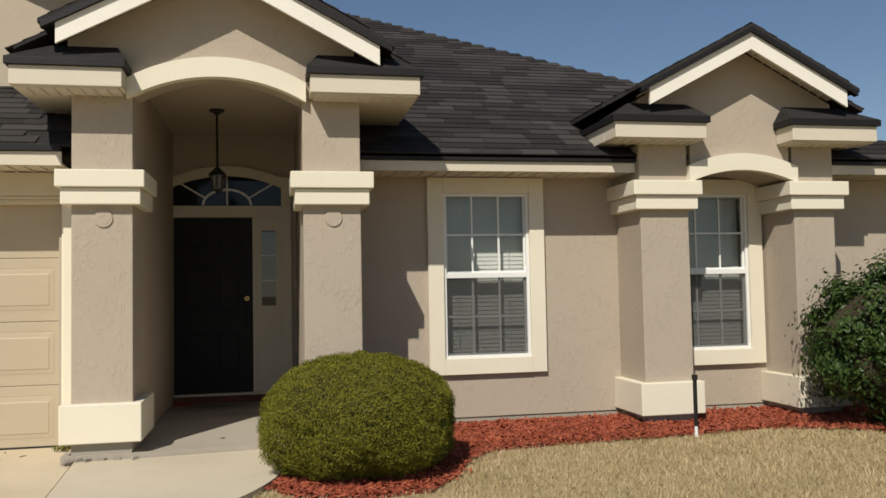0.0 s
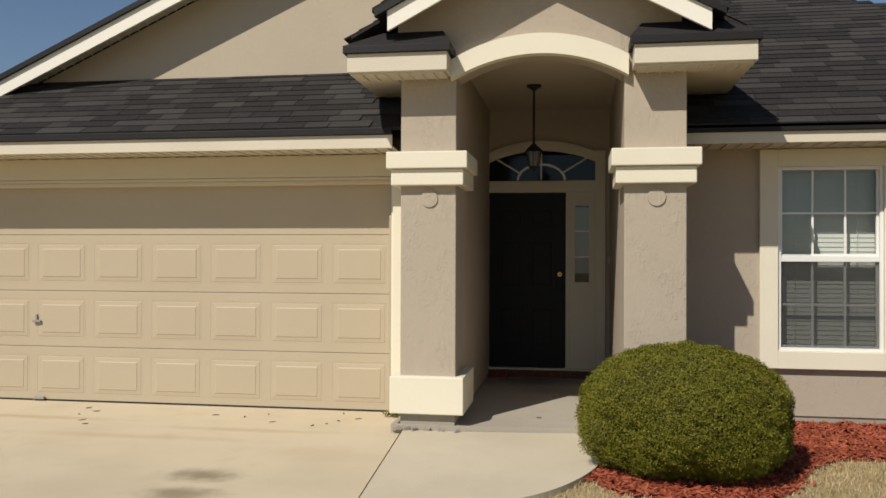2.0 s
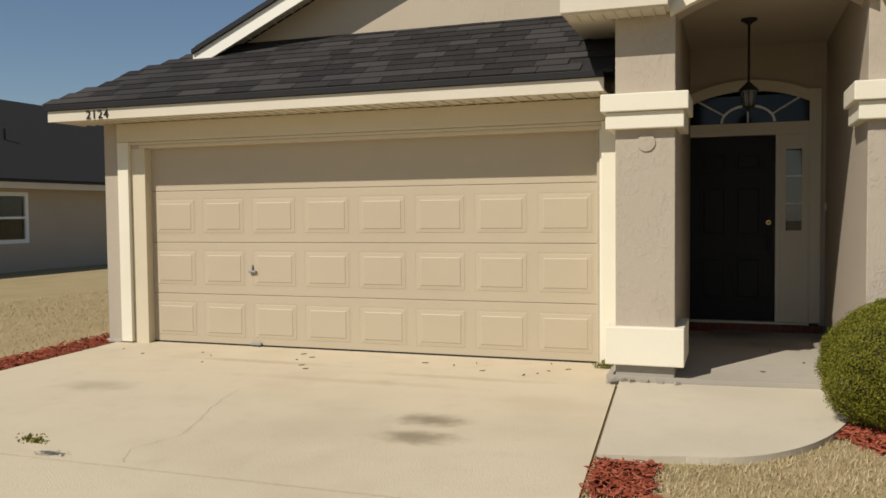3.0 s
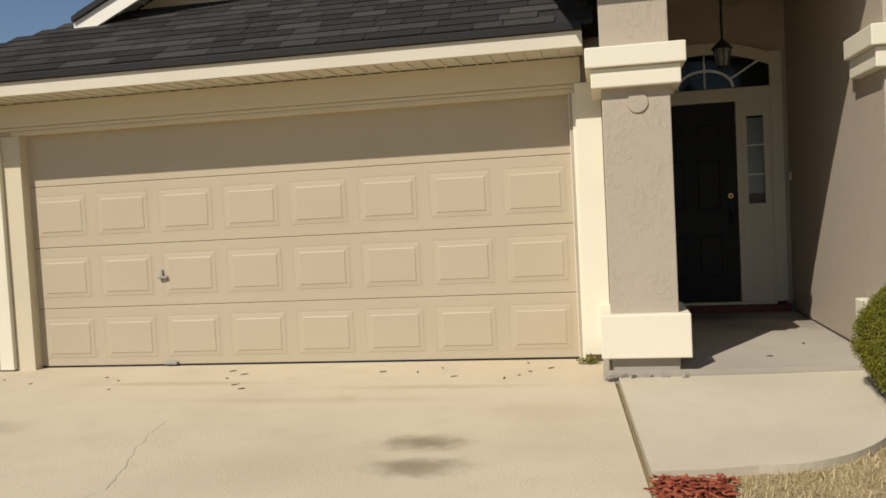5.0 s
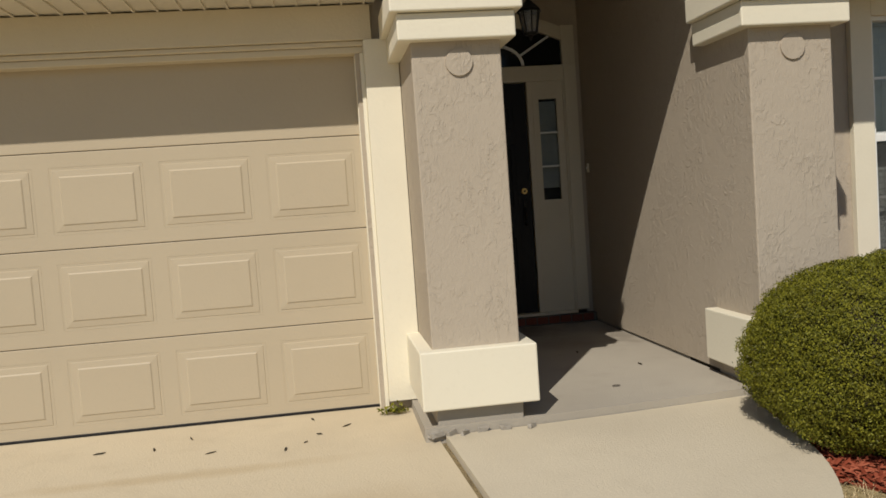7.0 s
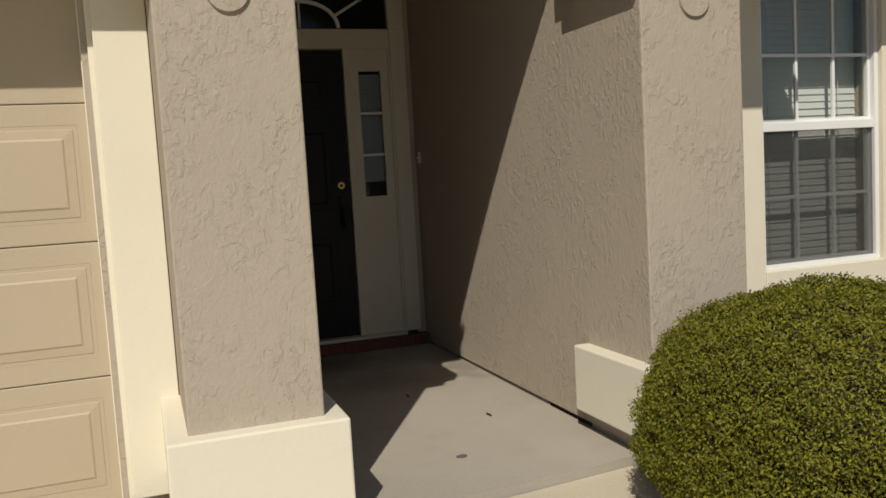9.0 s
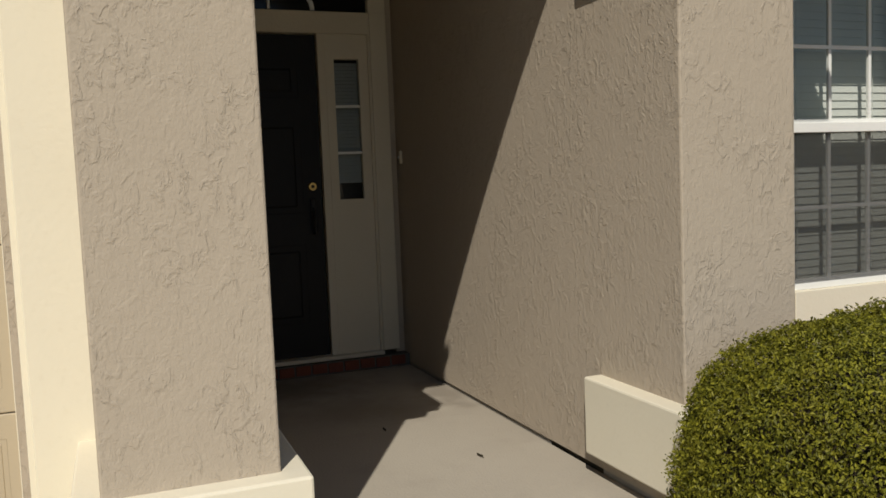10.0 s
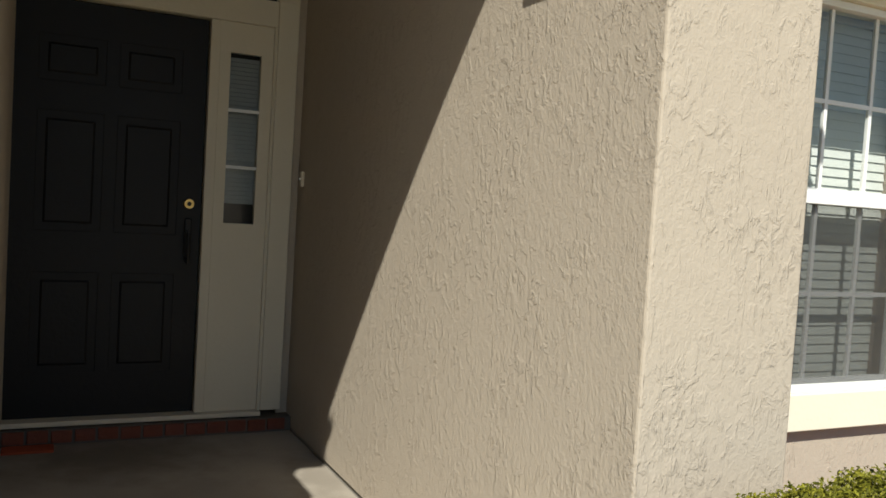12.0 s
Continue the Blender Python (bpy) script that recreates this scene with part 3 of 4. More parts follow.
def garage_door():
    x0, x1, z0, z1, y = -5.88, -1.0, 0.075, 2.295, 8.45
    d = empty("garage_door", "closed beige sectional garage door with raised panels", "garage door", kind="structure")
    sec = (z1 - z0) / 4
    step = (x1 - x0) / 8
    for r in range(4):
        a = z0 + r * sec
        s = part("door_section", box(x0, x1, y, y + 0.045, a + 0.002, a + sec - 0.002, 0.004), GARAGE, d)
        for c in range(8 if r < 3 else 0):      # the top section is plain
            px0, px1 = x0 + c * step + 0.046, x0 + (c + 1) * step - 0.046
            pz0, pz1 = a + 0.085, a + sec - 0.085
            bm = bmesh.new()
            # recessed frame line with raised field
            rings = []
            for inset, depth in ((0, 0.0), (0.004, 0.0045), (0.012, 0.0045), (0.018, -0.0015), (0.052, -0.004), (0.060, -0.0085)):
                rings.append([bm.verts.new(p) for p in ((px0 + inset, y + depth - 0.001, pz0 + inset), (px1 - inset, y + depth - 0.001, pz0 + inset),
                                                        (px1 - inset, y + depth - 0.001, pz1 - inset), (px0 + inset, y + depth - 0.001, pz1 - inset))])
            for p, q in zip(rings, rings[1:]):
                for i in range(4):
                    bm.faces.new((p[i], p[(i + 1) % 4], q[(i + 1) % 4], q[i]))
            bm.faces.new(rings[-1])
            part("raised_panel", bm, GARAGE, s)
    part("bottom_seal", box(x0, x1, y - 0.006, y + 0.05, 0.055, 0.106, 0.004), DRIP, d, "black rubber bottom seal")
    hx = -4.62
    h = part("handle", box(hx - 0.035, hx + 0.055, y - 0.035, y - 0.012, 0.87, 0.892, 0.004), STEEL, d, "grey steel handle")
    part("handle_post", box(hx - 0.008, hx + 0.008, y - 0.02, y, 0.86, 0.95, 0.003), STEEL, h)
    part("lift_handle", box(-4.64, -4.52, y - 0.04, y, 0.105, 0.13, 0.006), STEEL, d, "grey steel lift handle")


garage_door()
t = empty("trim_garage", "beige moulded trim round the garage door", "trim", kind="structure")
part("head_board", box(-6.20, -0.90, 8.30, GY + 0.1, 2.275, 2.475, 0.004), TRIM, t)
part("head_moulding", box(-6.10, -0.90, 8.325, 8.45, 2.245, 2.273, 0.006), TRIM, t)
part("head_moulding", box(-5.95, -0.90, 8.345, 8.45, 2.205, 2.243, 0.006), TRIM, t)
part("jamb", box(-6.20, -6.06, 8.30, 8.36, 0.10, 2.273, 0.004), CREAM, t, "cream painted jamb board")
part("jamb", box(-6.055, -5.875, 8.345, 8.46, 0.08, 2.203, 0.004), TRIM, t)
part("jamb", box(-0.952, -0.753, 8.285, 8.36, 0.15, 2.273, 0.004), CREAM, t, "cream painted jamb board")
part("jamb", box(-1.005, -0.975, 8.37, 8.46, 0.10, 2.203, 0.004), CREAM, t, "cream painted jamb edge")
part("jamb", box(-0.975, -0.952, 8.33, 8.46, 0.08, 2.203, 0.004), CREAM, t, "cream painted jamb edge")
struct("footing", box(-6.43, -6.20, 8.30, 8.6, -0.1, 0.12, 0.02), FOOTING, "rough grey block under the garage corner", "footing")

# ---- windows ----


def window(name, x0, x1, z0, z1, label):
    """Outer cream casing, white vinyl frame, two sashes of six lights, blinds behind, insect screen in front of the lower one."""
    w = empty(name, label, "window", kind="structure")
    y = WY
    c = 0.155
    for nm, b in (("casing", (x0, x0 + c, y - 0.05, y, z0, z1)), ("casing", (x1 - c, x1, y - 0.05, y, z0, z1)),
                  ("casing", (x0 + c, x1 - c, y - 0.05, y, z1 - c, z1)), ("window_sill", (x0 + c, x1 - c, y - 0.055, y, z0, z0 + c))):
        part(nm, box(*b, 0.004), CREAM, w, "cream painted casing")
    a, b, lo, hi = x0 + c, x1 - c, z0 + c, z1 - c
    f = 0.03
    for q in ((a, a + f, lo, hi), (b - f, b, lo, hi), (a + f, b - f, hi - f, hi), (a + f, b - f, lo, lo + f)):
        part("window_frame", box(q[0], q[1], y - 0.02, y + 0.07, q[2], q[3], 0.003), VINYL, w)
    mid = lo + (hi - lo) * 0.50
    part("meeting_rail", box(a + f, b - f, y - 0.012, y + 0.05, mid - 0.025, mid + 0.025, 0.003), VINYL, w)
    for s, (p, q) in enumerate(((lo + f, mid - 0.025), (mid + 0.025, hi - f))):
        yy = y + (0.012 if s else 0.018)
        sash = part("sash", box(a + f, a + f + 0.018, yy, yy + 0.03, p, q, 0.002), VINYL, w)
        part("stile", box(b - f - 0.018, b - f, yy, yy + 0.03, p, q, 0.002), VINYL, sash)
        part("rail", box(a + f + 0.018, b - f - 0.018, yy, yy + 0.03, p, p + 0.018, 0.002), VINYL, sash)
        for i in (1, 2):
            x = a + f + (b - a - 2 * f) * i / 3
            part("muntin", box(x - 0.009, x + 0.009, yy + 0.004, yy + 0.02, p, q), VINYL, sash)
        part("muntin", box(a + f, b - f, yy + 0.005, yy + 0.021, (p + q) / 2 - 0.009, (p + q) / 2 + 0.009), VINYL, sash)
        pane = part("pane", sheet_xz(a + f, b - f, yy + 0.011, p, q), GLASS, w)
        pane.visible_shadow = False
    part("insect_screen", box(a + f, b - f, y + 0.002, y + 0.004, lo + f, mid - 0.026), SCREEN, w, "fine dark insect screen")
    # venetian blind hung inside
    bl = tagged(new("window_blind"), "closed white venetian blind behind the window", "blind")
    n = int((hi - lo) / 0.042)
    me = mesh_of("slat", box(a + 0.02, b - 0.02, -0.0225, 0.0225, -0.0015, 0.0015), BLIND)
    for i in range(n):
        s = new("slat", me)
        s.parent = bl
        s.matrix_basis = pose(0, y + 0.14, lo + 0.03 + i * (hi - lo - 0.05) / n, 79 + 1.5 * math.sin(i * 1.7))
    part("head_rail", box(a + 0.01, b - 0.01, y + 0.115, y + 0.165, hi - 0.04, hi - 0.002, 0.004), BLIND, bl)
    for k in (0.2, 0.8):
        x = a + (b - a) * k
        part("cord", tube((x, y + 0.112, lo), (x, y + 0.112, hi - 0.04), 0.002, None, 6), BLIND, bl)


window("window_1", 2.31, 3.50, 0.56, 2.50, "white double-hung window in a cream casing")
window("window_2", 4.73, 5.92, 0.56, 2.50, "white double-hung window under the small gable")

# ---- front entrance ----


def entrance():
    y = 10.60
    e = empty("door_frame", "beige door frame with sidelight and arched transom", "door frame", kind="structure")
    z0, zt = 0.25, 2.285
    part("jamb", box(-0.41, -0.33, y - 0.03, y + 0.15, z0, 2.42, 0.004), DOOR_TRIM, e)
    part("mullion", box(0.58, 0.63, y - 0.01, y + 0.15, z0, zt, 0.004), DOOR_TRIM, e)
    part("jamb", box(0.92, 1.03, y - 0.03, y + 0.15, z0, 2.42, 0.004), DOOR_TRIM, e)
    part("casing_bead", box(0.905, 0.92, y - 0.02, y + 0.10, z0, zt, 0.003), DOOR_TRIM, e)
    part("head", box(-0.33, 0.92, y - 0.02, y + 0.15, zt, 2.42, 0.004), DOOR_TRIM, e)
    # sidelight: panel below, glass above
    side = part("sidelight", wall_xz(0.63, 0.905, z0, zt, y, y + 0.04, [(0.685, 0.845, 1.245, 2.13)]), DOOR_TRIM, e)
    for z in (1.245 + 0.885 * k / 3 for k in (1, 2)):
        part("muntin", box(0.685, 0.845, y + 0.005, y + 0.025, z - 0.008, z + 0.008), VINYL, side)
    for k in range(3):
        za = 1.245 + 0.885 * k / 3
        part("pane", sheet_xz(0.685, 0.845, y + 0.016, za, za + 0.295), GLASS, side).visible_shadow = False
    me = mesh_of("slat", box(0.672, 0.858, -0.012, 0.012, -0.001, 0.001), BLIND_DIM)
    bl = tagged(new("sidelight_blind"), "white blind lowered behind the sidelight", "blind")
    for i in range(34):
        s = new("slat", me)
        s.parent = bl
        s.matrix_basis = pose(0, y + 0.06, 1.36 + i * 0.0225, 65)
    # added black sheet, painted dark for the unlit room below the blind
    part("dark_backing", box(0.63, 0.92, y + 0.1, y + 0.12, 1.0, 2.2), BLACK_PAINT, bl)
    # transom with a fan of bars
    arch_lo = arc(-0.33, 0.92, 2.63, 2.77)
    tr = part("transom_frame", strip_prism(bmesh.new(), arch_lo, [(x, z + 0.115) for x, z in arch_lo], y - 0.02, y + 0.1), DOOR_TRIM, e)
    for xa, xb in ((-0.41, -0.325), (0.915, 1.03)):
        part("transom_side", box(xa, xb, y - 0.025, y + 0.1, 2.42, 2.76, 0.004), DOOR_TRIM, tr)
    lo = [(x, 2.42) for x, _ in arch_lo]
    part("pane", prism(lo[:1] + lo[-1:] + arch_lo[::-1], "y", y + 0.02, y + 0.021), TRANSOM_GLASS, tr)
    # added black sheet for the darkness behind the transom
    part("dark_backing", strip_prism(bmesh.new(), lo, arch_lo, y + 0.16, y + 0.17), BLACK_PAINT, tr)
    cx, cz = 0.295, 2.43
    fan = bmesh.new()
    pts = [(cx + 0.26 * math.cos(a), cz + 0.17 * math.sin(a)) for a in [math.pi * i / 14 for i in range(15)]]
    outer = [(cx + 0.285 * math.cos(a), cz + 0.195 * math.sin(a)) for a in [math.pi * i / 14 for i in range(15)]]
    part("fan_arc", strip_prism(fan, pts, outer, y + 0.0, y + 0.018), VINYL, tr)
    for a in (0.45, math.pi / 2, math.pi - 0.45):
        dx, dz = math.cos(a), math.sin(a)
        r0, r1 = (0.26, 0.60) if abs(dx) > 0.1 else (0.0, 0.33)
        part("fan_bar", tube((cx + r0 * dx, y + 0.009, cz + (0.66 if r0 else 1) * r0 * dz), (cx + r1 * dx, y + 0.009, cz + r1 * dz), 0.010, None, 6), VINYL, tr)
    part("threshold", box(-0.33, 0.92, y - 0.05, y + 0.1, 0.225, 0.25, 0.004), DOOR_TRIM, e, "worn pale threshold")
    # brick step course
    st = empty("step", "low red brick step course under the front door", "step", kind="structure")
    part("mortar_bed", box(-0.31, 1.08, y - 0.075, y + 0.1, 0.145, 0.22), MORTAR, st)
    me = mesh_of("brick", box(-0.046, 0.046, -0.01, 0.06, 0, 0.058, 0.003), BRICK)
    n = 13
    for i in range(n):
        b = new("brick", me)
        b.parent = st
        b.location = (-0.255 + i * 0.1045, y - 0.08, 0.158 + 0.002 * math.sin(i * 2.1))
    # six-panel door
    d = empty("front_door", "closed black six-panel front door in shade", "door", kind="structure")
    x0, x1 = -0.325, 0.575
    leaf = part("leaf", box(x0, x1, y + 0.03, y + 0.075, z0, zt - 0.005, 0.003), BLACK_PAINT, d)
    for a, b in ((0.12, 0.42), (0.48, 0.78)):
        for p, q in ((0.22, 0.72), (0.92, 1.50), (1.64, 1.86)):
            bm = bmesh.new()
            rings = []
            for inset, dep in ((0, 0), (0.012, 0.008), (0.03, 0.008), (0.05, -0.004)):
                rings.append([bm.verts.new((x, y + 0.029 + dep - 0.001, z)) for x, z in
                              ((x0 + a + inset, z0 + p + inset), (x0 + b - inset, z0 + p + inset), (x0 + b - inset, z0 + q - inset), (x0 + a + inset, z0 + q - inset))])
            for r, s in zip(rings, rings[1:]):
                for i in range(4):
                    bm.faces.new((r[i], r[(i + 1) % 4], s[(i + 1) % 4], s[i]))
            bm.faces.new(rings[-1])
            part("door_panel", bm, BLACK_PAINT, leaf)
    lock = part("deadbolt", tube((0.512, y + 0.03, 1.335), (0.512, y + 0.005, 1.335), 0.028, 0.024, 18), BRASS, d, "brass deadbolt")
    part("keyway", tube((0.512, y + 0.006, 1.335), (0.512, y + 0.0, 1.335), 0.012, 0.011, 12), BLACK_METAL, lock)
    hd = part("handle_plate", box(0.494, 0.530, y + 0.012, y + 0.03, 1.06, 1.26, 0.006), BLACK_METAL, d, "dark handle set")
    part("grip", tube((0.512, y - 0.03, 1.03), (0.512, y - 0.03, 1.19), 0.010, None, 10), BLACK_METAL, hd)
    part("grip_foot", tube((0.512, y - 0.03, 1.04), (0.512, y + 0.03, 1.04), 0.009, None, 8), BLACK_METAL, hd)
    part("grip_foot", tube((0.512, y - 0.03, 1.19), (0.512, y + 0.03, 1.19), 0.009, None, 8), BLACK_METAL, hd)
    bell = tagged(part("doorbell", box(1.062, 1.08, 10.50, 10.53, 1.46, 1.54, 0.004), DOOR_TRIM), "small beige doorbell on the porch wall", "doorbell")
    part("button", tube((1.064, 10.515, 1.50), (1.055, 10.515, 1.50), 0.008, 0.007, 12), VINYL, bell)
    # unseen sheet, coloured black in place of an unlit hall
    struct("dark_hall_sheet", box(-0.31, 1.08, 12.5, 12.6, 0.0, 3.25), BLACK_PAINT, "black sheet standing in for the dark hall behind the entrance", "wall")


entrance()


def lantern():
    """Black hanging lantern on a rod below a ceiling rose."""
    x, y = 0.28, 9.2
    th = empty("hanging_lantern", "black metal hanging porch lantern on a rod", "lantern")
    rose = bmesh.new()
    add_tube(rose, (x, y, 3.25), (x, y, 3.228), 0.075, 0.068, 20)
    add_tube(rose, (x, y, 3.228), (x, y, 3.20), 0.05, 0.02, 20)
    part("ceiling_rose", rose, BLACK_METAL, th)
    part("rod", tube((x, y, 3.21), (x, y, 2.66), 0.011, None, 8), BLACK_METAL, th)
    cap = bmesh.new()
    add_tube(cap, (x, y, 2.60), (x, y, 2.67), 0.085, 0.015, 8)
    add_tube(cap, (x, y, 2.585), (x, y, 2.60), 0.09, 0.085, 8)
    part("roof_cap", cap, BLACK_METAL, th)
    body = part("glass_body", tube((x, y, 2.44), (x, y, 2.585), 0.048, 0.072, 8), LAMP_GLASS, th, "clear lantern glass")
    for i in range(8):
        a = 2 * math.pi * i / 8
        part("bar", tube((x + 0.05 * math.cos(a), y + 0.05 * math.sin(a), 2.44), (x + 0.074 * math.cos(a), y + 0.074 * math.sin(a), 2.588), 0.005, None, 6), BLACK_METAL, body)
    foot = bmesh.new()
    add_tube(foot, (x, y, 2.44), (x, y, 2.425), 0.055, 0.04, 8)
    add_tube(foot, (x, y, 2.425), (x, y, 2.39), 0.02, 0.006, 8)
    part("finial", foot, BLACK_METAL, th)


lantern()


def house_number():
    """Separate black digits on the garage fascia."""
    for i, ch in enumerate("2124"):
        cu = bpy.data.curves.new("digit", "FONT")
        cu.body, cu.size, cu.extrude, cu.align_x = ch, 0.125, 0.004, "CENTER"
        tmp = bpy.data.objects.new("digit", cu)
        me = bpy.data.meshes.new_from_object(tmp)
        bpy.data.objects.remove(tmp)
        me.materials.clear()
        me.materials.append(NUMBER)
        ob = new("house_number", me)
        ob.matrix_basis = pose(-6.18 + i * 0.075, 7.864, 2.488, 90, 0, 0)
        tagged(ob, "black metal digit " + ch + " on the beige fascia", "house number", "house number digits")


house_number()

# ---- planting ----


def leaf_cloud(points, normals, size, spread, seed, fold=0.25):
    """Small folded pointed leaves, four triangles each, at points with rough outward normals."""
    rng = np.random.default_rng(seed)
    n = len(points)
    nrm = normals + rng.normal(0, spread, (n, 3))
    nrm /= np.linalg.norm(nrm, axis=1, keepdims=True)
    up = rng.normal(0, 1, (n, 3)) + np.array([0, 0, 0.6])
    u = up - (up * nrm).sum(1, keepdims=True) * nrm
    u /= np.linalg.norm(u, axis=1, keepdims=True) + 1e-9
    w = np.cross(nrm, u)
    s = size * rng.uniform(0.7, 1.3, (n, 1))
    a = points - u * s
    b = points + w * s * 0.5 + nrm * s * fold
    c = points + u * s
    d = points - w * s * 0.5 + nrm * s * fold
    v = np.stack([a, b, c, d], 1).reshape(-1, 3)
    i = np.arange(n) * 4
    f = np.concatenate([np.stack([i, i + 1, i + 2], 1), np.stack([i, i + 2, i + 3], 1)])
    return v.tolist(), f.tolist()


def clipped_bush():
    """A sheared boxwood: woody core and dense small leaves in a lumpy shell."""
    cx, cy, base = 1.455, 6.98, 0.01
    rng = np.random.default_rng(4)
    th = empty("boxwood_bush", "rounded clipped green boxwood bush in red mulch", "bush")
    n = 190000
    d = rng.normal(0, 1, (n, 3))
    d /= np.linalg.norm(d, axis=1, keepdims=True)
    az = np.arctan2(d[:, 1], d[:, 0])
    lump = 1 + 0.03 * np.sin(3 * az + 4 * d[:, 2]) + 0.025 * np.sin(7 * az - 3 * d[:, 2] + 1) + 0.012 * np.sin(17 * az + 13 * d[:, 2])
    hollow = np.sin(19 * d[:, 0] + 5 * d[:, 1]) * np.sin(17 * d[:, 1] - 6 * d[:, 2]) * np.sin(23 * d[:, 2] + 7 * d[:, 0])
    depth = 1 - np.abs(rng.normal(0, 0.05, n)) + 0.012 * rng.normal(0, 1, n) - 0.05 * np.clip(hollow, 0, 1) + 0.02 * np.clip(-hollow, 0, 1)
    # flattened super-ellipsoid, a little fuller at the shoulders
    k = (np.abs(d[:, 0]) ** 2.2 + np.abs(d[:, 1]) ** 2.2 + np.abs(d[:, 2]) ** 2.2) ** (-1 / 2.2)
    r = (k * lump * depth)[:, None]
    # the lower half drops more steeply to the mulch
    full = np.where(d[:, 2] < 0, 1 + 0.09 * np.clip(-d[:, 2] * 1.6, 0, 1), 1.0)[:, None]
    p = d * r * np.array([0.722, 0.722, 0.46]) * np.concatenate([full, full, np.ones_like(full)], 1)
    keep = p[:, 2] > -0.44
    p, d = p[keep], d[keep]
    p += np.array([cx, cy, base + 0.45])
    v, f = leaf_cloud(p, d, 0.0068, 0.8, 5)
    from_data("foliage", v, f, LEAF, th, "dense small yellow-green leaves")
    core = bmesh.new()
    bmesh.ops.create_icosphere(core, subdivisions=4, radius=1.0)
    for q in core.verts:
        m = (abs(q.co.x) ** 2.2 + abs(q.co.y) ** 2.2 + abs(q.co.z) ** 2.2) ** (-1 / 2.2)
        s = m * (0.86 + 0.05 * noise.noise(q.co * 5))
        q.co = Vector((cx + q.co.x * s * 0.71, cy + q.co.y * s * 0.71, max(base + 0.04, base + 0.45 + q.co.z * s * 0.46)))
    part("twig_core", core, TWIG, th, "shaded woody inside")
    for i in range(5):
        a = i * 1.26
        part("stem", tube((cx + 0.1 * math.cos(a), cy + 0.1 * math.sin(a), 0.0), (cx + 0.3 * math.cos(a), cy + 0.3 * math.sin(a), 0.3), 0.02, 0.012, 8), TWIG, th)


clipped_bush()


def loose_shrub(cx, cy, rx, ry, h, seed, n=9000):
    """A loose evergreen shrub: stems, clumps of larger leaves, ragged edge."""
    rng = np.random.default_rng(seed)
    th = empty("evergreen_shrub", "loose dark green evergreen shrub beside the pillar", "shrub")
    clumps = rng.normal(0, 1, (90, 3))
    clumps /= np.linalg.norm(clumps, axis=1, keepdims=True)
    clumps *= rng.uniform(0.55, 1.02, (90, 1))
    who = rng.integers(0, 90, n)
    off = rng.normal(0, 0.105, (n, 3))
    p = clumps[who] + off
    d = off / (np.linalg.norm(off, axis=1, keepdims=True) + 1e-6) + clumps[who]
    p = p * np.array([rx, ry, h / 2 * 0.95]) + np.array([cx, cy, h * 0.52])
    keep = p[:, 2] > 0.05
    v, f = leaf_cloud(p[keep], d[keep], 0.028, 0.5, seed + 1, 0.18)
    from_data("foliage", v, f, LEAF_DARK, th, "glossy dark green leaves")
    for i in range(9):
        c = clumps[i * 9]
        top = (cx + c[0] * rx * 0.8, cy + c[1] * ry * 0.8, h * 0.52 + c[2] * h * 0.4)
        part("stem", tube((cx + 0.08 * math.cos(i), cy + 0.08 * math.sin(i), 0.0), top, 0.018, 0.006, 7), TWIG, th)
    core = bmesh.new()
    bmesh.ops.create_icosphere(core, subdivisions=3, radius=1.0)
    for q in core.verts:
        s = 0.78 + 0.15 * noise.noise(q.co * 3)
        q.co = Vector((cx + q.co.x * s * rx, cy + q.co.y * s * ry, h * 0.5 + q.co.z * s * h / 2))
    part("twig_core", core, TWIG, th, "shaded woody inside")


loose_shrub(6.55, 7.35, 0.90, 0.64, 1.56, 21, 26000)


# ---- mulch and grass ----
BED = [(0.99, 7.3), (0.86, 6.80), (0.79, 6.56), (0.98, 6.28), (1.45, 6.14), (1.88, 6.22), (2.14, 6.6), (2.3, 7.05), (2.6, 7.34), (3.2, 7.42), (4.4, 7.50),
       (5.3, 7.62), (5.9, 7.4), (6.6, 6.9), (7.4, 6.8), (7.4, 8.57), (1.055, 8.57), (1.055, 7.69)]
BED_SMALL = [(-0.555, 5.12), (-0.24, 5.10), (-0.26, 5.70), (-0.595, 5.67)]
BED_LEFT = [(-6.75, 4.0), (-6.30, 4.0), (-6.30, 8.30), (-6.75, 8.9)]


def inside(px, py, poly):
    hit = np.zeros(len(px), bool)
    j = len(poly) - 1
    for i in range(len(poly)):
        (xi, yi), (xj, yj) = poly[i], poly[j]
        cross = ((yi > py) != (yj > py)) & (px < (xj - xi) * (py - yi) / (yj - yi + 1e-12) + xi)
        hit ^= cross
        j = i
    return hit


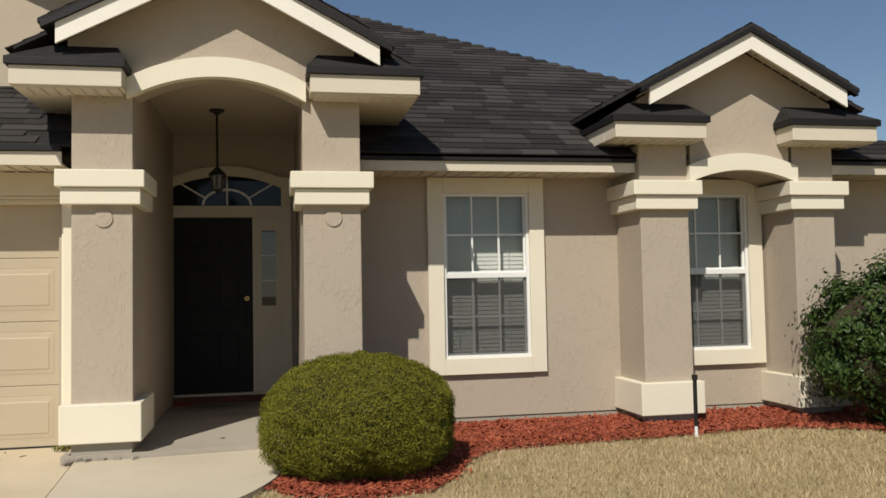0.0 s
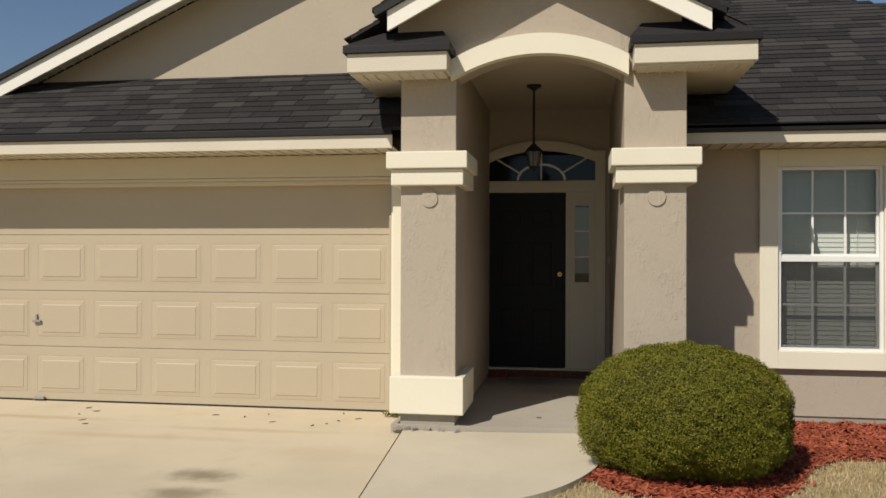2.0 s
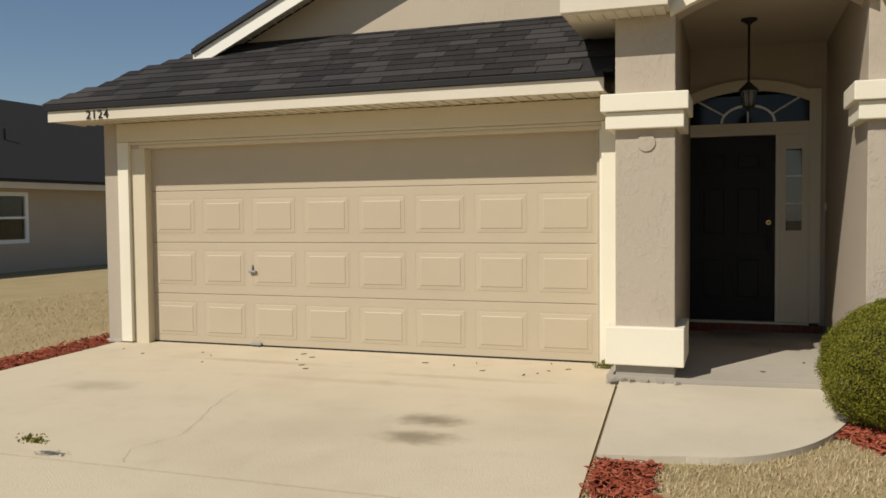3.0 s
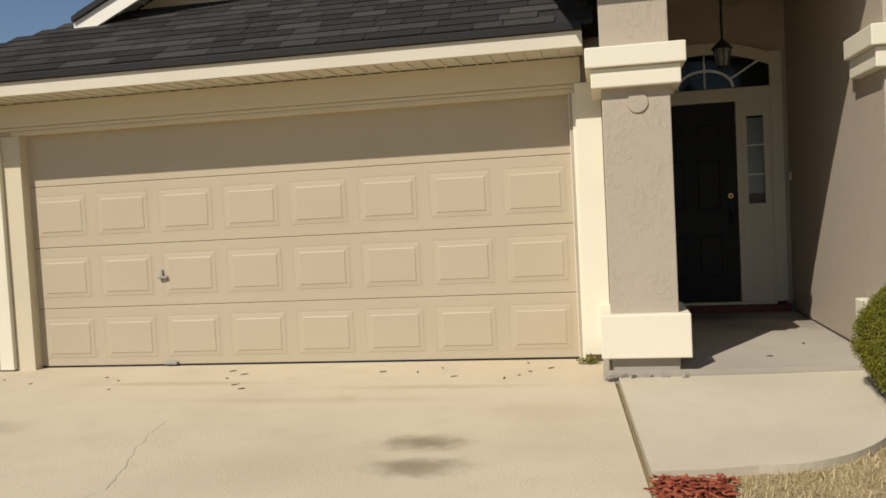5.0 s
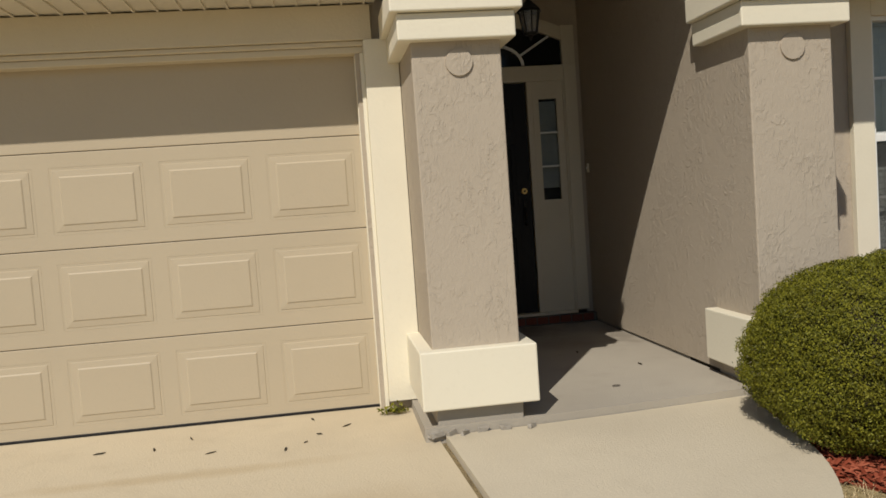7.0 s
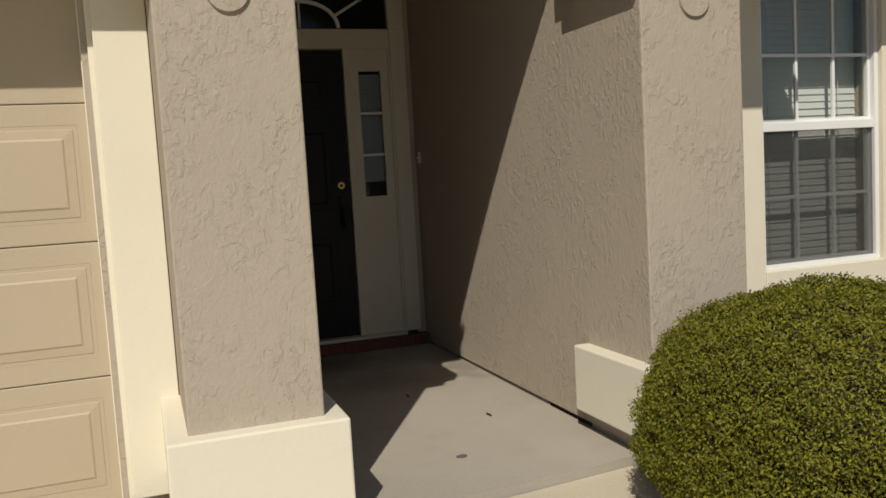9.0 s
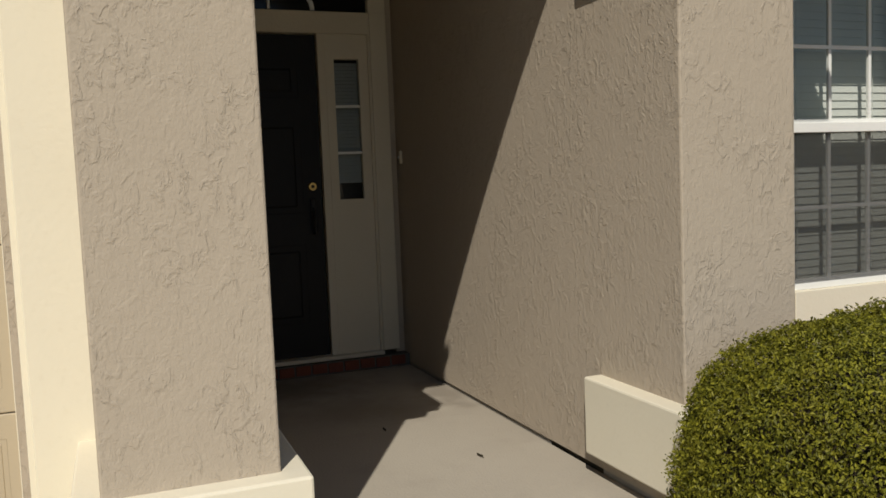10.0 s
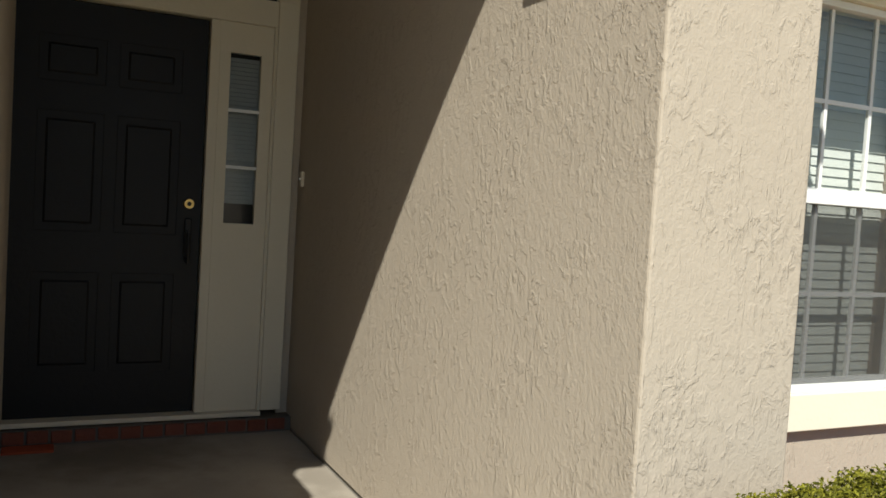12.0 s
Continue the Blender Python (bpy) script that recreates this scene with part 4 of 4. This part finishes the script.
def chips(poly, per_m2, seed, lift):
    rng = np.random.default_rng(seed)
    xs, ys = [p[0] for p in poly], [p[1] for p in poly]
    n = int((max(xs) - min(xs)) * (max(ys) - min(ys)) * per_m2)
    x, y = rng.uniform(min(xs) - 0.03, max(xs) + 0.03, n), rng.uniform(min(ys) - 0.03, max(ys) + 0.03, n)
    jx, jy = x + rng.normal(0, 0.03, n), y + rng.normal(0, 0.03, n)
    k = inside(jx, jy, poly)
    x, y = x[k], y[k]
    n = len(x)
    z = np.array([ground_z(v) for v in y]) + lift + rng.uniform(-0.004, 0.02, n)
    a = rng.uniform(0, math.pi, n)
    ln, wd, th = rng.uniform(0.012, 0.04, n), rng.uniform(0.004, 0.011, n), rng.uniform(0.003, 0.008, n)
    tilt = rng.normal(0, 0.35, n)
    u = np.stack([np.cos(a), np.sin(a), np.sin(tilt)], 1) * ln[:, None]
    w = np.stack([-np.sin(a), np.cos(a), rng.normal(0, 0.3, n)], 1) * wd[:, None]
    c = np.stack([x, y, z], 1)
    t = np.stack([0 * x, 0 * x, th], 1)
    v = np.stack([c - u - w, c + u - w, c + u + w, c - u + w, c - 0.8 * u + t, c + 0.8 * u + t], 1).reshape(-1, 3)
    i = np.arange(n) * 6
    f = [np.stack([i + q for q in face], 1).tolist() for face in ((0, 1, 5, 4), (2, 3, 4, 5))]
    g2 = [np.stack([i + q for q in face], 1).tolist() for face in ((1, 2, 5), (3, 0, 4))]
    return v.tolist(), f[0] + f[1] + g2[0] + g2[1]


for poly, s, nm in ((BED, 31, "red wood mulch bed along the front wall"), (BED_SMALL, 32, "small square of red mulch beside the walkway"), (BED_LEFT, 33, "strip of red mulch beside the driveway")):
    struct("mulch_bed", sheet(poly, 0.0, 0.08), SOIL, nm, "mulch bed")
    v, f = chips(poly, 2600 if s < 33 else 900, s, 0.003)
    from_data("mulch_chips", v, f, MULCH, None, "loose red-brown wood chips", "mulch", "stuff")


def grass():
    """Short dry blades where the lawn comes near."""
    rng = np.random.default_rng(8)
    n = 150000
    r = rng.uniform(0, 1, n)
    x = rng.uniform(-0.7, 7.5, n)
    y = 8.0 - 5.5 * r ** 1.2
    x[:26000] = rng.uniform(-11, -6.3, 26000)
    y[:26000] = rng.uniform(4, 14, 26000)
    bad = inside(x, y, BED) | inside(x, y, BED_SMALL) | inside(x, y, BED_LEFT) | inside(x, y, WALK) | ((x > -0.74) & (y > 7.55)) | ((x > -6.3) & (x < -0.57))
    x, y = x[~bad], y[~bad]
    n = len(x)
    z = np.array([ground_z(v) for v in y]) - 0.016
    a = rng.uniform(0, 2 * math.pi, n)
    h = rng.uniform(0.02, 0.048, n)
    lean = rng.uniform(0.3, 1.3, n) * h
    w = rng.uniform(0.0018, 0.0035, n)
    b0 = np.stack([x - np.sin(a) * w, y + np.cos(a) * w, z], 1)
    b1 = np.stack([x + np.sin(a) * w, y - np.cos(a) * w, z], 1)
    tip = np.stack([x + np.cos(a) * lean, y + np.sin(a) * lean, z + h], 1)
    v = np.stack([b0, b1, tip], 1).reshape(-1, 3)
    i = np.arange(n) * 3
    from_data("grass", v.tolist(), np.stack([i, i + 1, i + 2], 1).tolist(), BLADE, None, "short dry tan grass blades", "grass", "stuff")


grass()


def sprinkler():
    """Black riser pipe with a white foot in the mulch."""
    th = empty("riser_pipe", "black irrigation riser with a white foot in mulch", "pipe")
    x, y = 4.48, 7.45
    part("pipe", tube((x, y, 0.15), (x, y, 0.59), 0.018, None, 12), BLACK_METAL, th)
    part("cap", tube((x, y, 0.555), (x, y, 0.60), 0.026, None, 12), BLACK_METAL, th)
    part("foot", tube((x, y, 0.02), (x, y, 0.16), 0.015, None, 12), VINYL, th, "white plastic foot")


sprinkler()

# ---- neighbour and trees to the far side ----


def neighbour():
    """A house whose shaded side wall faces this plot."""
    h = empty("neighbour_house", "low tan house with dark shingle roof across the lawn", "house")
    x = -17.0
    for a, b, c, d in ((8, 16.2, -0.2, 2.3), (17.6, 34, -0.2, 2.3), (16.2, 17.6, -0.2, 0.8), (16.2, 17.6, 2.1, 2.3)):
        part("wall", box(x - 0.2, x, a, b, c, d), STUCCO, h)
    part("wall", box(x - 12, x - 0.2, 8, 8.2, -0.2, 2.3), STUCCO, h)
    part("fascia", box(x + 0.38, x + 0.42, 7.5, 34.5, 2.18, 2.34), FASCIA, h, "beige fascia")
    part("soffit", box(x, x + 0.38, 7.5, 34.5, 2.2, 2.22), SOFFIT, h)
    part("drip_edge", box(x + 0.36, x + 0.46, 7.5, 34.5, 2.34, 2.40), DRIP, h)
    part("roof", slab_poly([(x + 0.45, 7.5, 2.42), (x + 0.45, 34.5, 2.42), (x - 6, 28.5, 5.4), (x - 6, 13.5, 5.4)], 0.05), SHINGLE, h, "dark asphalt shingles")
    part("roof", slab_poly([(x + 0.45, 7.5, 2.42), (x - 6, 13.5, 5.4), (x - 12.4, 7.5, 2.42)], 0.05), SHINGLE, h, "dark asphalt shingles")
    part("vent_pipe", tube((x - 2.2, 19, 3.3), (x - 2.2, 19, 3.95), 0.05, None, 8), DRIP, h)
    w = part("window", box(x - 0.05, x + 0.03, 16.2, 16.3, 0.8, 2.1), VINYL, h, "white framed window")
    for q in ((17.5, 17.6, 0.8, 2.1), (16.3, 17.5, 2.0, 2.1), (16.3, 17.5, 0.8, 0.9), (16.3, 17.5, 1.42, 1.48)):
        part("frame", box(x - 0.05, x + 0.03, *q), VINYL, w)
    part("pane", box(x - 0.03, x - 0.02, 16.3, 17.5, 0.9, 2.0), GLASS, w)
    part("blind", box(x - 0.16, x - 0.15, 16.2, 17.6, 0.8, 2.1), BLIND, w)


neighbour()


def tree(x, y, h, r, seed):
    rng = np.random.default_rng(seed)
    th = empty("tree", "dark green leafy tree behind the neighbouring house", "tree", group="far trees")
    part("trunk", tube((x, y, -0.1), (x, y, h * 0.55), 0.22, 0.12, 10), TWIG, th)
    cl = rng.normal(0, 1, (60, 3))
    cl /= np.linalg.norm(cl, axis=1, keepdims=True)
    cl *= rng.uniform(0.4, 1.0, (60, 1))
    for i in range(7):
        c = cl[i]
        part("limb", tube((x, y, h * 0.4), (x + c[0] * r * 0.8, y + c[1] * r * 0.8, h * 0.68 + c[2] * r * 0.6), 0.09, 0.03, 7), TWIG, th)
    n = 6000
    off = rng.normal(0, 0.16, (n, 3))
    p = (cl[rng.integers(0, 60, n)] + off) * np.array([r, r, r * 0.8]) + np.array([x, y, h * 0.68])
    v, f = leaf_cloud(p, off * 4, 0.14, 0.6, seed + 1)
    from_data("crown", v, f, LEAF_DARK, th, "uneven dark leaf crown")


tree(-28.5, 33, 6.0, 2.8, 51)
tree(-33.5, 38, 6.6, 3.2, 53)


def palm(x, y, h, seed):
    rng = np.random.default_rng(seed)
    th = empty("palm_tree", "palm tree with drooping fronds behind the neighbouring house", "palm")
    part("trunk", tube((x, y, -0.1), (x, y, h), 0.2, 0.16, 12), TWIG, th)
    for k in range(22):
        a, e = rng.uniform(0, 2 * math.pi), rng.uniform(-0.5, 1.2)
        v, f = [], []
        for i in range(17):
            u = i / 16
            rr, zz = 2.0 * u * math.cos(e * (1 - 0.3 * u)), 2.0 * u * math.sin(e) - 1.5 * u * u
            v.append((x + rr * math.cos(a), y + rr * math.sin(a), h + zz))
        for i in range(16):
            px, py, pz = v[i]
            ln = 0.5 * math.sin(math.pi * min(1, 0.15 + i / 16 * 0.85))
            for s in (-1, 1):
                v.append((px - s * ln * math.sin(a) + 0.2 * math.cos(a), py + s * ln * math.cos(a) + 0.2 * math.sin(a), pz - 0.25 * ln))
                f.append((i, i + 1, len(v) - 1))
        from_data("frond", v, f, LEAF_DARK, th)


palm(-25.0, 30, 4.9, 61)


# ---- small things on the ground ----


def crack(points, width, seed):
    """A thin dark crack that wanders along a few points of the driveway."""
    rng = np.random.default_rng(seed)
    bm = bmesh.new()
    line = []
    for (xa, ya), (xb, yb) in zip(points, points[1:]):
        for i in range(14):
            u = i / 14
            line.append((xa + (xb - xa) * u + rng.normal(0, 0.008), ya + (yb - ya) * u + rng.normal(0, 0.008)))
    rows = []
    for k, (x, y) in enumerate(line):
        w = width * (0.5 + 0.5 * abs(math.sin(k * 0.9)))
        rows.append((bm.verts.new((x - w, y - w * 0.4, ground_z(y) + 0.0015)), bm.verts.new((x + w, y + w * 0.4, ground_z(y) + 0.0015))))
    for a, b in zip(rows, rows[1:]):
        bm.faces.new((a[0], a[1], b[1], b[0]))
    return bm


struct("driveway_crack", crack([(-3.66, 6.72), (-3.62, 6.4), (-3.30, 5.45), (-3.42, 5.1), (-3.28, 4.83)], 0.0016, 3), FOOTING, "thin wandering crack in the driveway", "crack")
struct("driveway_crack", crack([(-4.2, 6.9), (-3.66, 6.72)], 0.0013, 5), FOOTING, "thin side crack in the driveway", "crack")


def litter():
    """Dry leaves and bits blown against the garage door."""
    rng = np.random.default_rng(12)
    for i in range(22):
        x, y = rng.uniform(-5.9, -0.9), 8.4 - abs(rng.normal(0, 0.7)) - 0.1
        if i > 18:
            x, y = rng.uniform(-0.6, 0.9), rng.uniform(7.8, 9.6)
        z = 0.1465 if i > 18 else ground_z(y) + 0.001
        ln, w = rng.uniform(0.012, 0.035), rng.uniform(0.003, 0.008)
        bm = bmesh.new()
        pts = ((-ln, 0, 0.0), (-ln * 0.3, -w, 0.003), (ln * 0.5, -w * 0.7, 0.002), (ln, 0, 0.004), (ln * 0.4, w, 0.003), (-ln * 0.4, w * 0.8, 0.003))
        lo = [bm.verts.new(p) for p in pts]
        hi = [bm.verts.new((p[0], p[1], p[2] + 0.003)) for p in pts]
        bm.faces.new(lo[::-1])
        bm.faces.new(hi)
        for k in range(6):
            bm.faces.new((lo[k], lo[(k + 1) % 6], hi[(k + 1) % 6], hi[k]))
        ob = part("dry_leaf", bm, TWIG)
        ob.matrix_basis = pose(x, y, z, 0, 0, rng.uniform(0, 180))
        tagged(ob, "small dry brown leaf on the concrete", "leaf", "scattered leaves")


litter()


def weeds(x, y, seed):
    rng = np.random.default_rng(seed)
    n = 120
    p = np.stack([x + rng.normal(0, 0.05, n), y + rng.normal(0, 0.02, n), 0.10 + abs(rng.normal(0, 0.02, n))], 1)
    v, f = leaf_cloud(p, np.tile([0.0, 0.0, 1.0], (n, 1)), 0.014, 0.7, seed)
    from_data("weed_tuft", v, f, LEAF, None, "small green weeds in the concrete joint", "weed", "stuff")


weeds(-0.93, 8.24, 71)
weeds(-3.9, 4.79, 73)
chip = bmesh.new()
bmesh.ops.create_icosphere(chip, subdivisions=2, radius=1.0)
for q in chip.verts:
    k = 0.024 * (1 + 0.5 * noise.noise(q.co * 2.3))
    q.co = Vector((q.co.x * k, q.co.y * k * 0.7, q.co.z * 0.004))
chip = part("dry_leaf", chip, MORTAR)
chip.location = (0.385, 8.12, 0.150)
tagged(chip, "curled dry brown leaf on the porch slab", "leaf", "scattered leaves")
# thin strip added on the slab; its orange-red stands for a sliver of sunlight
sun_strip = tagged(part("doormat", box(-0.30, -0.08, 10.39, 10.50, 0.146, 0.158, 0.004), paint("orange_red_sun_sliver", (0.34, 0.07, 0.03, 1), (0.26, 0.05, 0.02, 1), 0.9)),
                   "narrow orange-red strip standing in for a sliver of sun before the front door", "doormat")

# ---- shingles ----


def shingle_mesh(w, d, t):
    """One thin tab: butt edge t thick, tapering up the slope; origin at the butt's middle."""
    me = bpy.data.meshes.new("shingle")
    h = w / 2 - 0.003
    me.from_pydata([(-h, 0, 0), (h, 0, 0), (h, d, 0), (-h, d, 0), (-h, 0, t), (h, 0, t), (h, d, 0.002), (-h, d, 0.002)], [],
                   [(0, 1, 5, 4), (4, 5, 6, 7), (1, 2, 6, 5), (3, 0, 4, 7), (2, 3, 7, 6)])
    me.materials.append(SHINGLE_PIECE)
    return me


def lay_pieces(roof, base_y, top_y, zf, left, right, course, seed):
    rng = np.random.default_rng(seed)
    slope = math.degrees(math.atan(SL))
    kinds = [(w, shingle_mesh(w, course * 1.12, 0.011)) for w in (0.22, 0.30, 0.38, 0.46)]
    y, dy = base_y, course * math.cos(math.radians(slope))
    while y < top_y - 0.03:
        x = left(y) + rng.uniform(-0.2, 0.0)
        while x < right - 0.1:
            w, me = kinds[rng.integers(0, 4)]
            if x > left(y) - 0.12 and x + w < right + 0.05:
                ob = new("shingle", me)
                ob.parent = roof
                ob.matrix_basis = pose(x + w / 2, y - 0.012, zf(y) - 0.002 + rng.uniform(0, 0.002), slope)
            x += w
        y += dy


lay_pieces(roof_garage, 7.85, 9.14, gz, lambda y: -6.75 + (y - 7.85) * 0.95, -0.79, 0.145, 41)


def lay_joined(name, quad_at, u_range, courses, course, dirn, label, seed):
    """Joined tabs on a plane: quad_at(u, v) gives a point, u along the eave, v up the slope."""
    rng = np.random.default_rng(seed)
    v, f = [], []
    up = (Vector(quad_at(0, 1)) - Vector(quad_at(0, 0)))
    along = (Vector(quad_at(1, 0)) - Vector(quad_at(0, 0)))
    nrm = along.cross(up).normalized()
    if nrm.z < 0:
        nrm = -nrm
    for k in range(courses):
        a, b = u_range(k * course)
        u = a - rng.uniform(0, 0.3)
        while u < b:
            w = rng.uniform(0.2, 0.55)
            p, q = max(u, a), min(u + w - 0.006, b)
            if q - p > 0.03:
                t = 0.010 + rng.uniform(0, 0.004)
                c0, c1, c2, c3 = (Vector(quad_at(x, y)) for x, y in ((p, k * course), (q, k * course), (q, (k + 1.1) * course), (p, (k + 1.1) * course)))
                n = len(v)
                v += [c0, c1, c0 + nrm * t, c1 + nrm * t, c2 + nrm * 0.002, c3 + nrm * 0.002]
                f += [(n, n + 1, n + 3, n + 2), (n + 2, n + 3, n + 4, n + 5), (n + 1, n + 4, n + 3), (n, n + 2, n + 5)]
            u += w
    return from_data(name, [tuple(p) for p in v], f, SHINGLE, None, label, "shingles", "stuff")


CS = math.cos(math.atan(SL))
lay_joined("roof_shingles", lambda u, v: (u, 8.11 + v * CS, mz(8.11 + v * CS)),
           lambda v: (max(-1.9, max(1.27, 1.565 - max(0, v * CS - 0.3) * 0.4) - max(0, v * CS - 1.45) * 1.6), 7.90 - v * CS * 1.146), 42, 0.145, 1, "overlapping dark asphalt shingles on the main roof", 42)
for nm, c, apex, reach, py, back, sd in (("porch", 0.39, 4.13, 1.62, PY, 10.6, 43), ("window", 5.35, 3.81, 1.41, PY2, 10.6, 45)):
    for side in (-1, 1):
        ca = math.cos(math.atan(0.53))
        zt = apex + 0.087 - 0.53 * reach
        n = int(reach / ca / 0.145)
        lay_joined("roof_shingles", lambda u, v, side=side, c=c, zt=zt, reach=reach, ca=ca: (c + side * (reach - v * ca), u, zt + 0.53 * v * ca),
                   lambda v, py=py, back=back, ca=ca: (py - 0.34 if v * ca > 0.26 else py - 0.05, back), n, 0.145, 1, "overlapping dark asphalt shingles on the small gable", sd + side)


def lip_stones():
    """Crumbled edge of the porch slab below the pillar."""
    rng = np.random.default_rng(17)
    for i in range(8):
        x = -0.79 + i * i * 0.011 + rng.uniform(-0.01, 0.01)
        bm = bmesh.new()
        bmesh.ops.create_cube(bm, size=1.0)
        for q in bm.verts:
            q.co = Vector((q.co.x * rng.uniform(0.03, 0.07), q.co.y * rng.uniform(0.015, 0.03), q.co.z * rng.uniform(0.015, 0.035)))
        ob = part("concrete_chunk", bm, FOOTING)
        ob.matrix_basis = pose(x, 7.63 + rng.uniform(-0.012, 0.008), 0.113, rng.uniform(-15, 15), rng.uniform(-15, 15), rng.uniform(0, 60))
        tagged(ob, "small broken grey chunk of concrete at the slab edge", "rubble", "broken slab edge")


lip_stones()
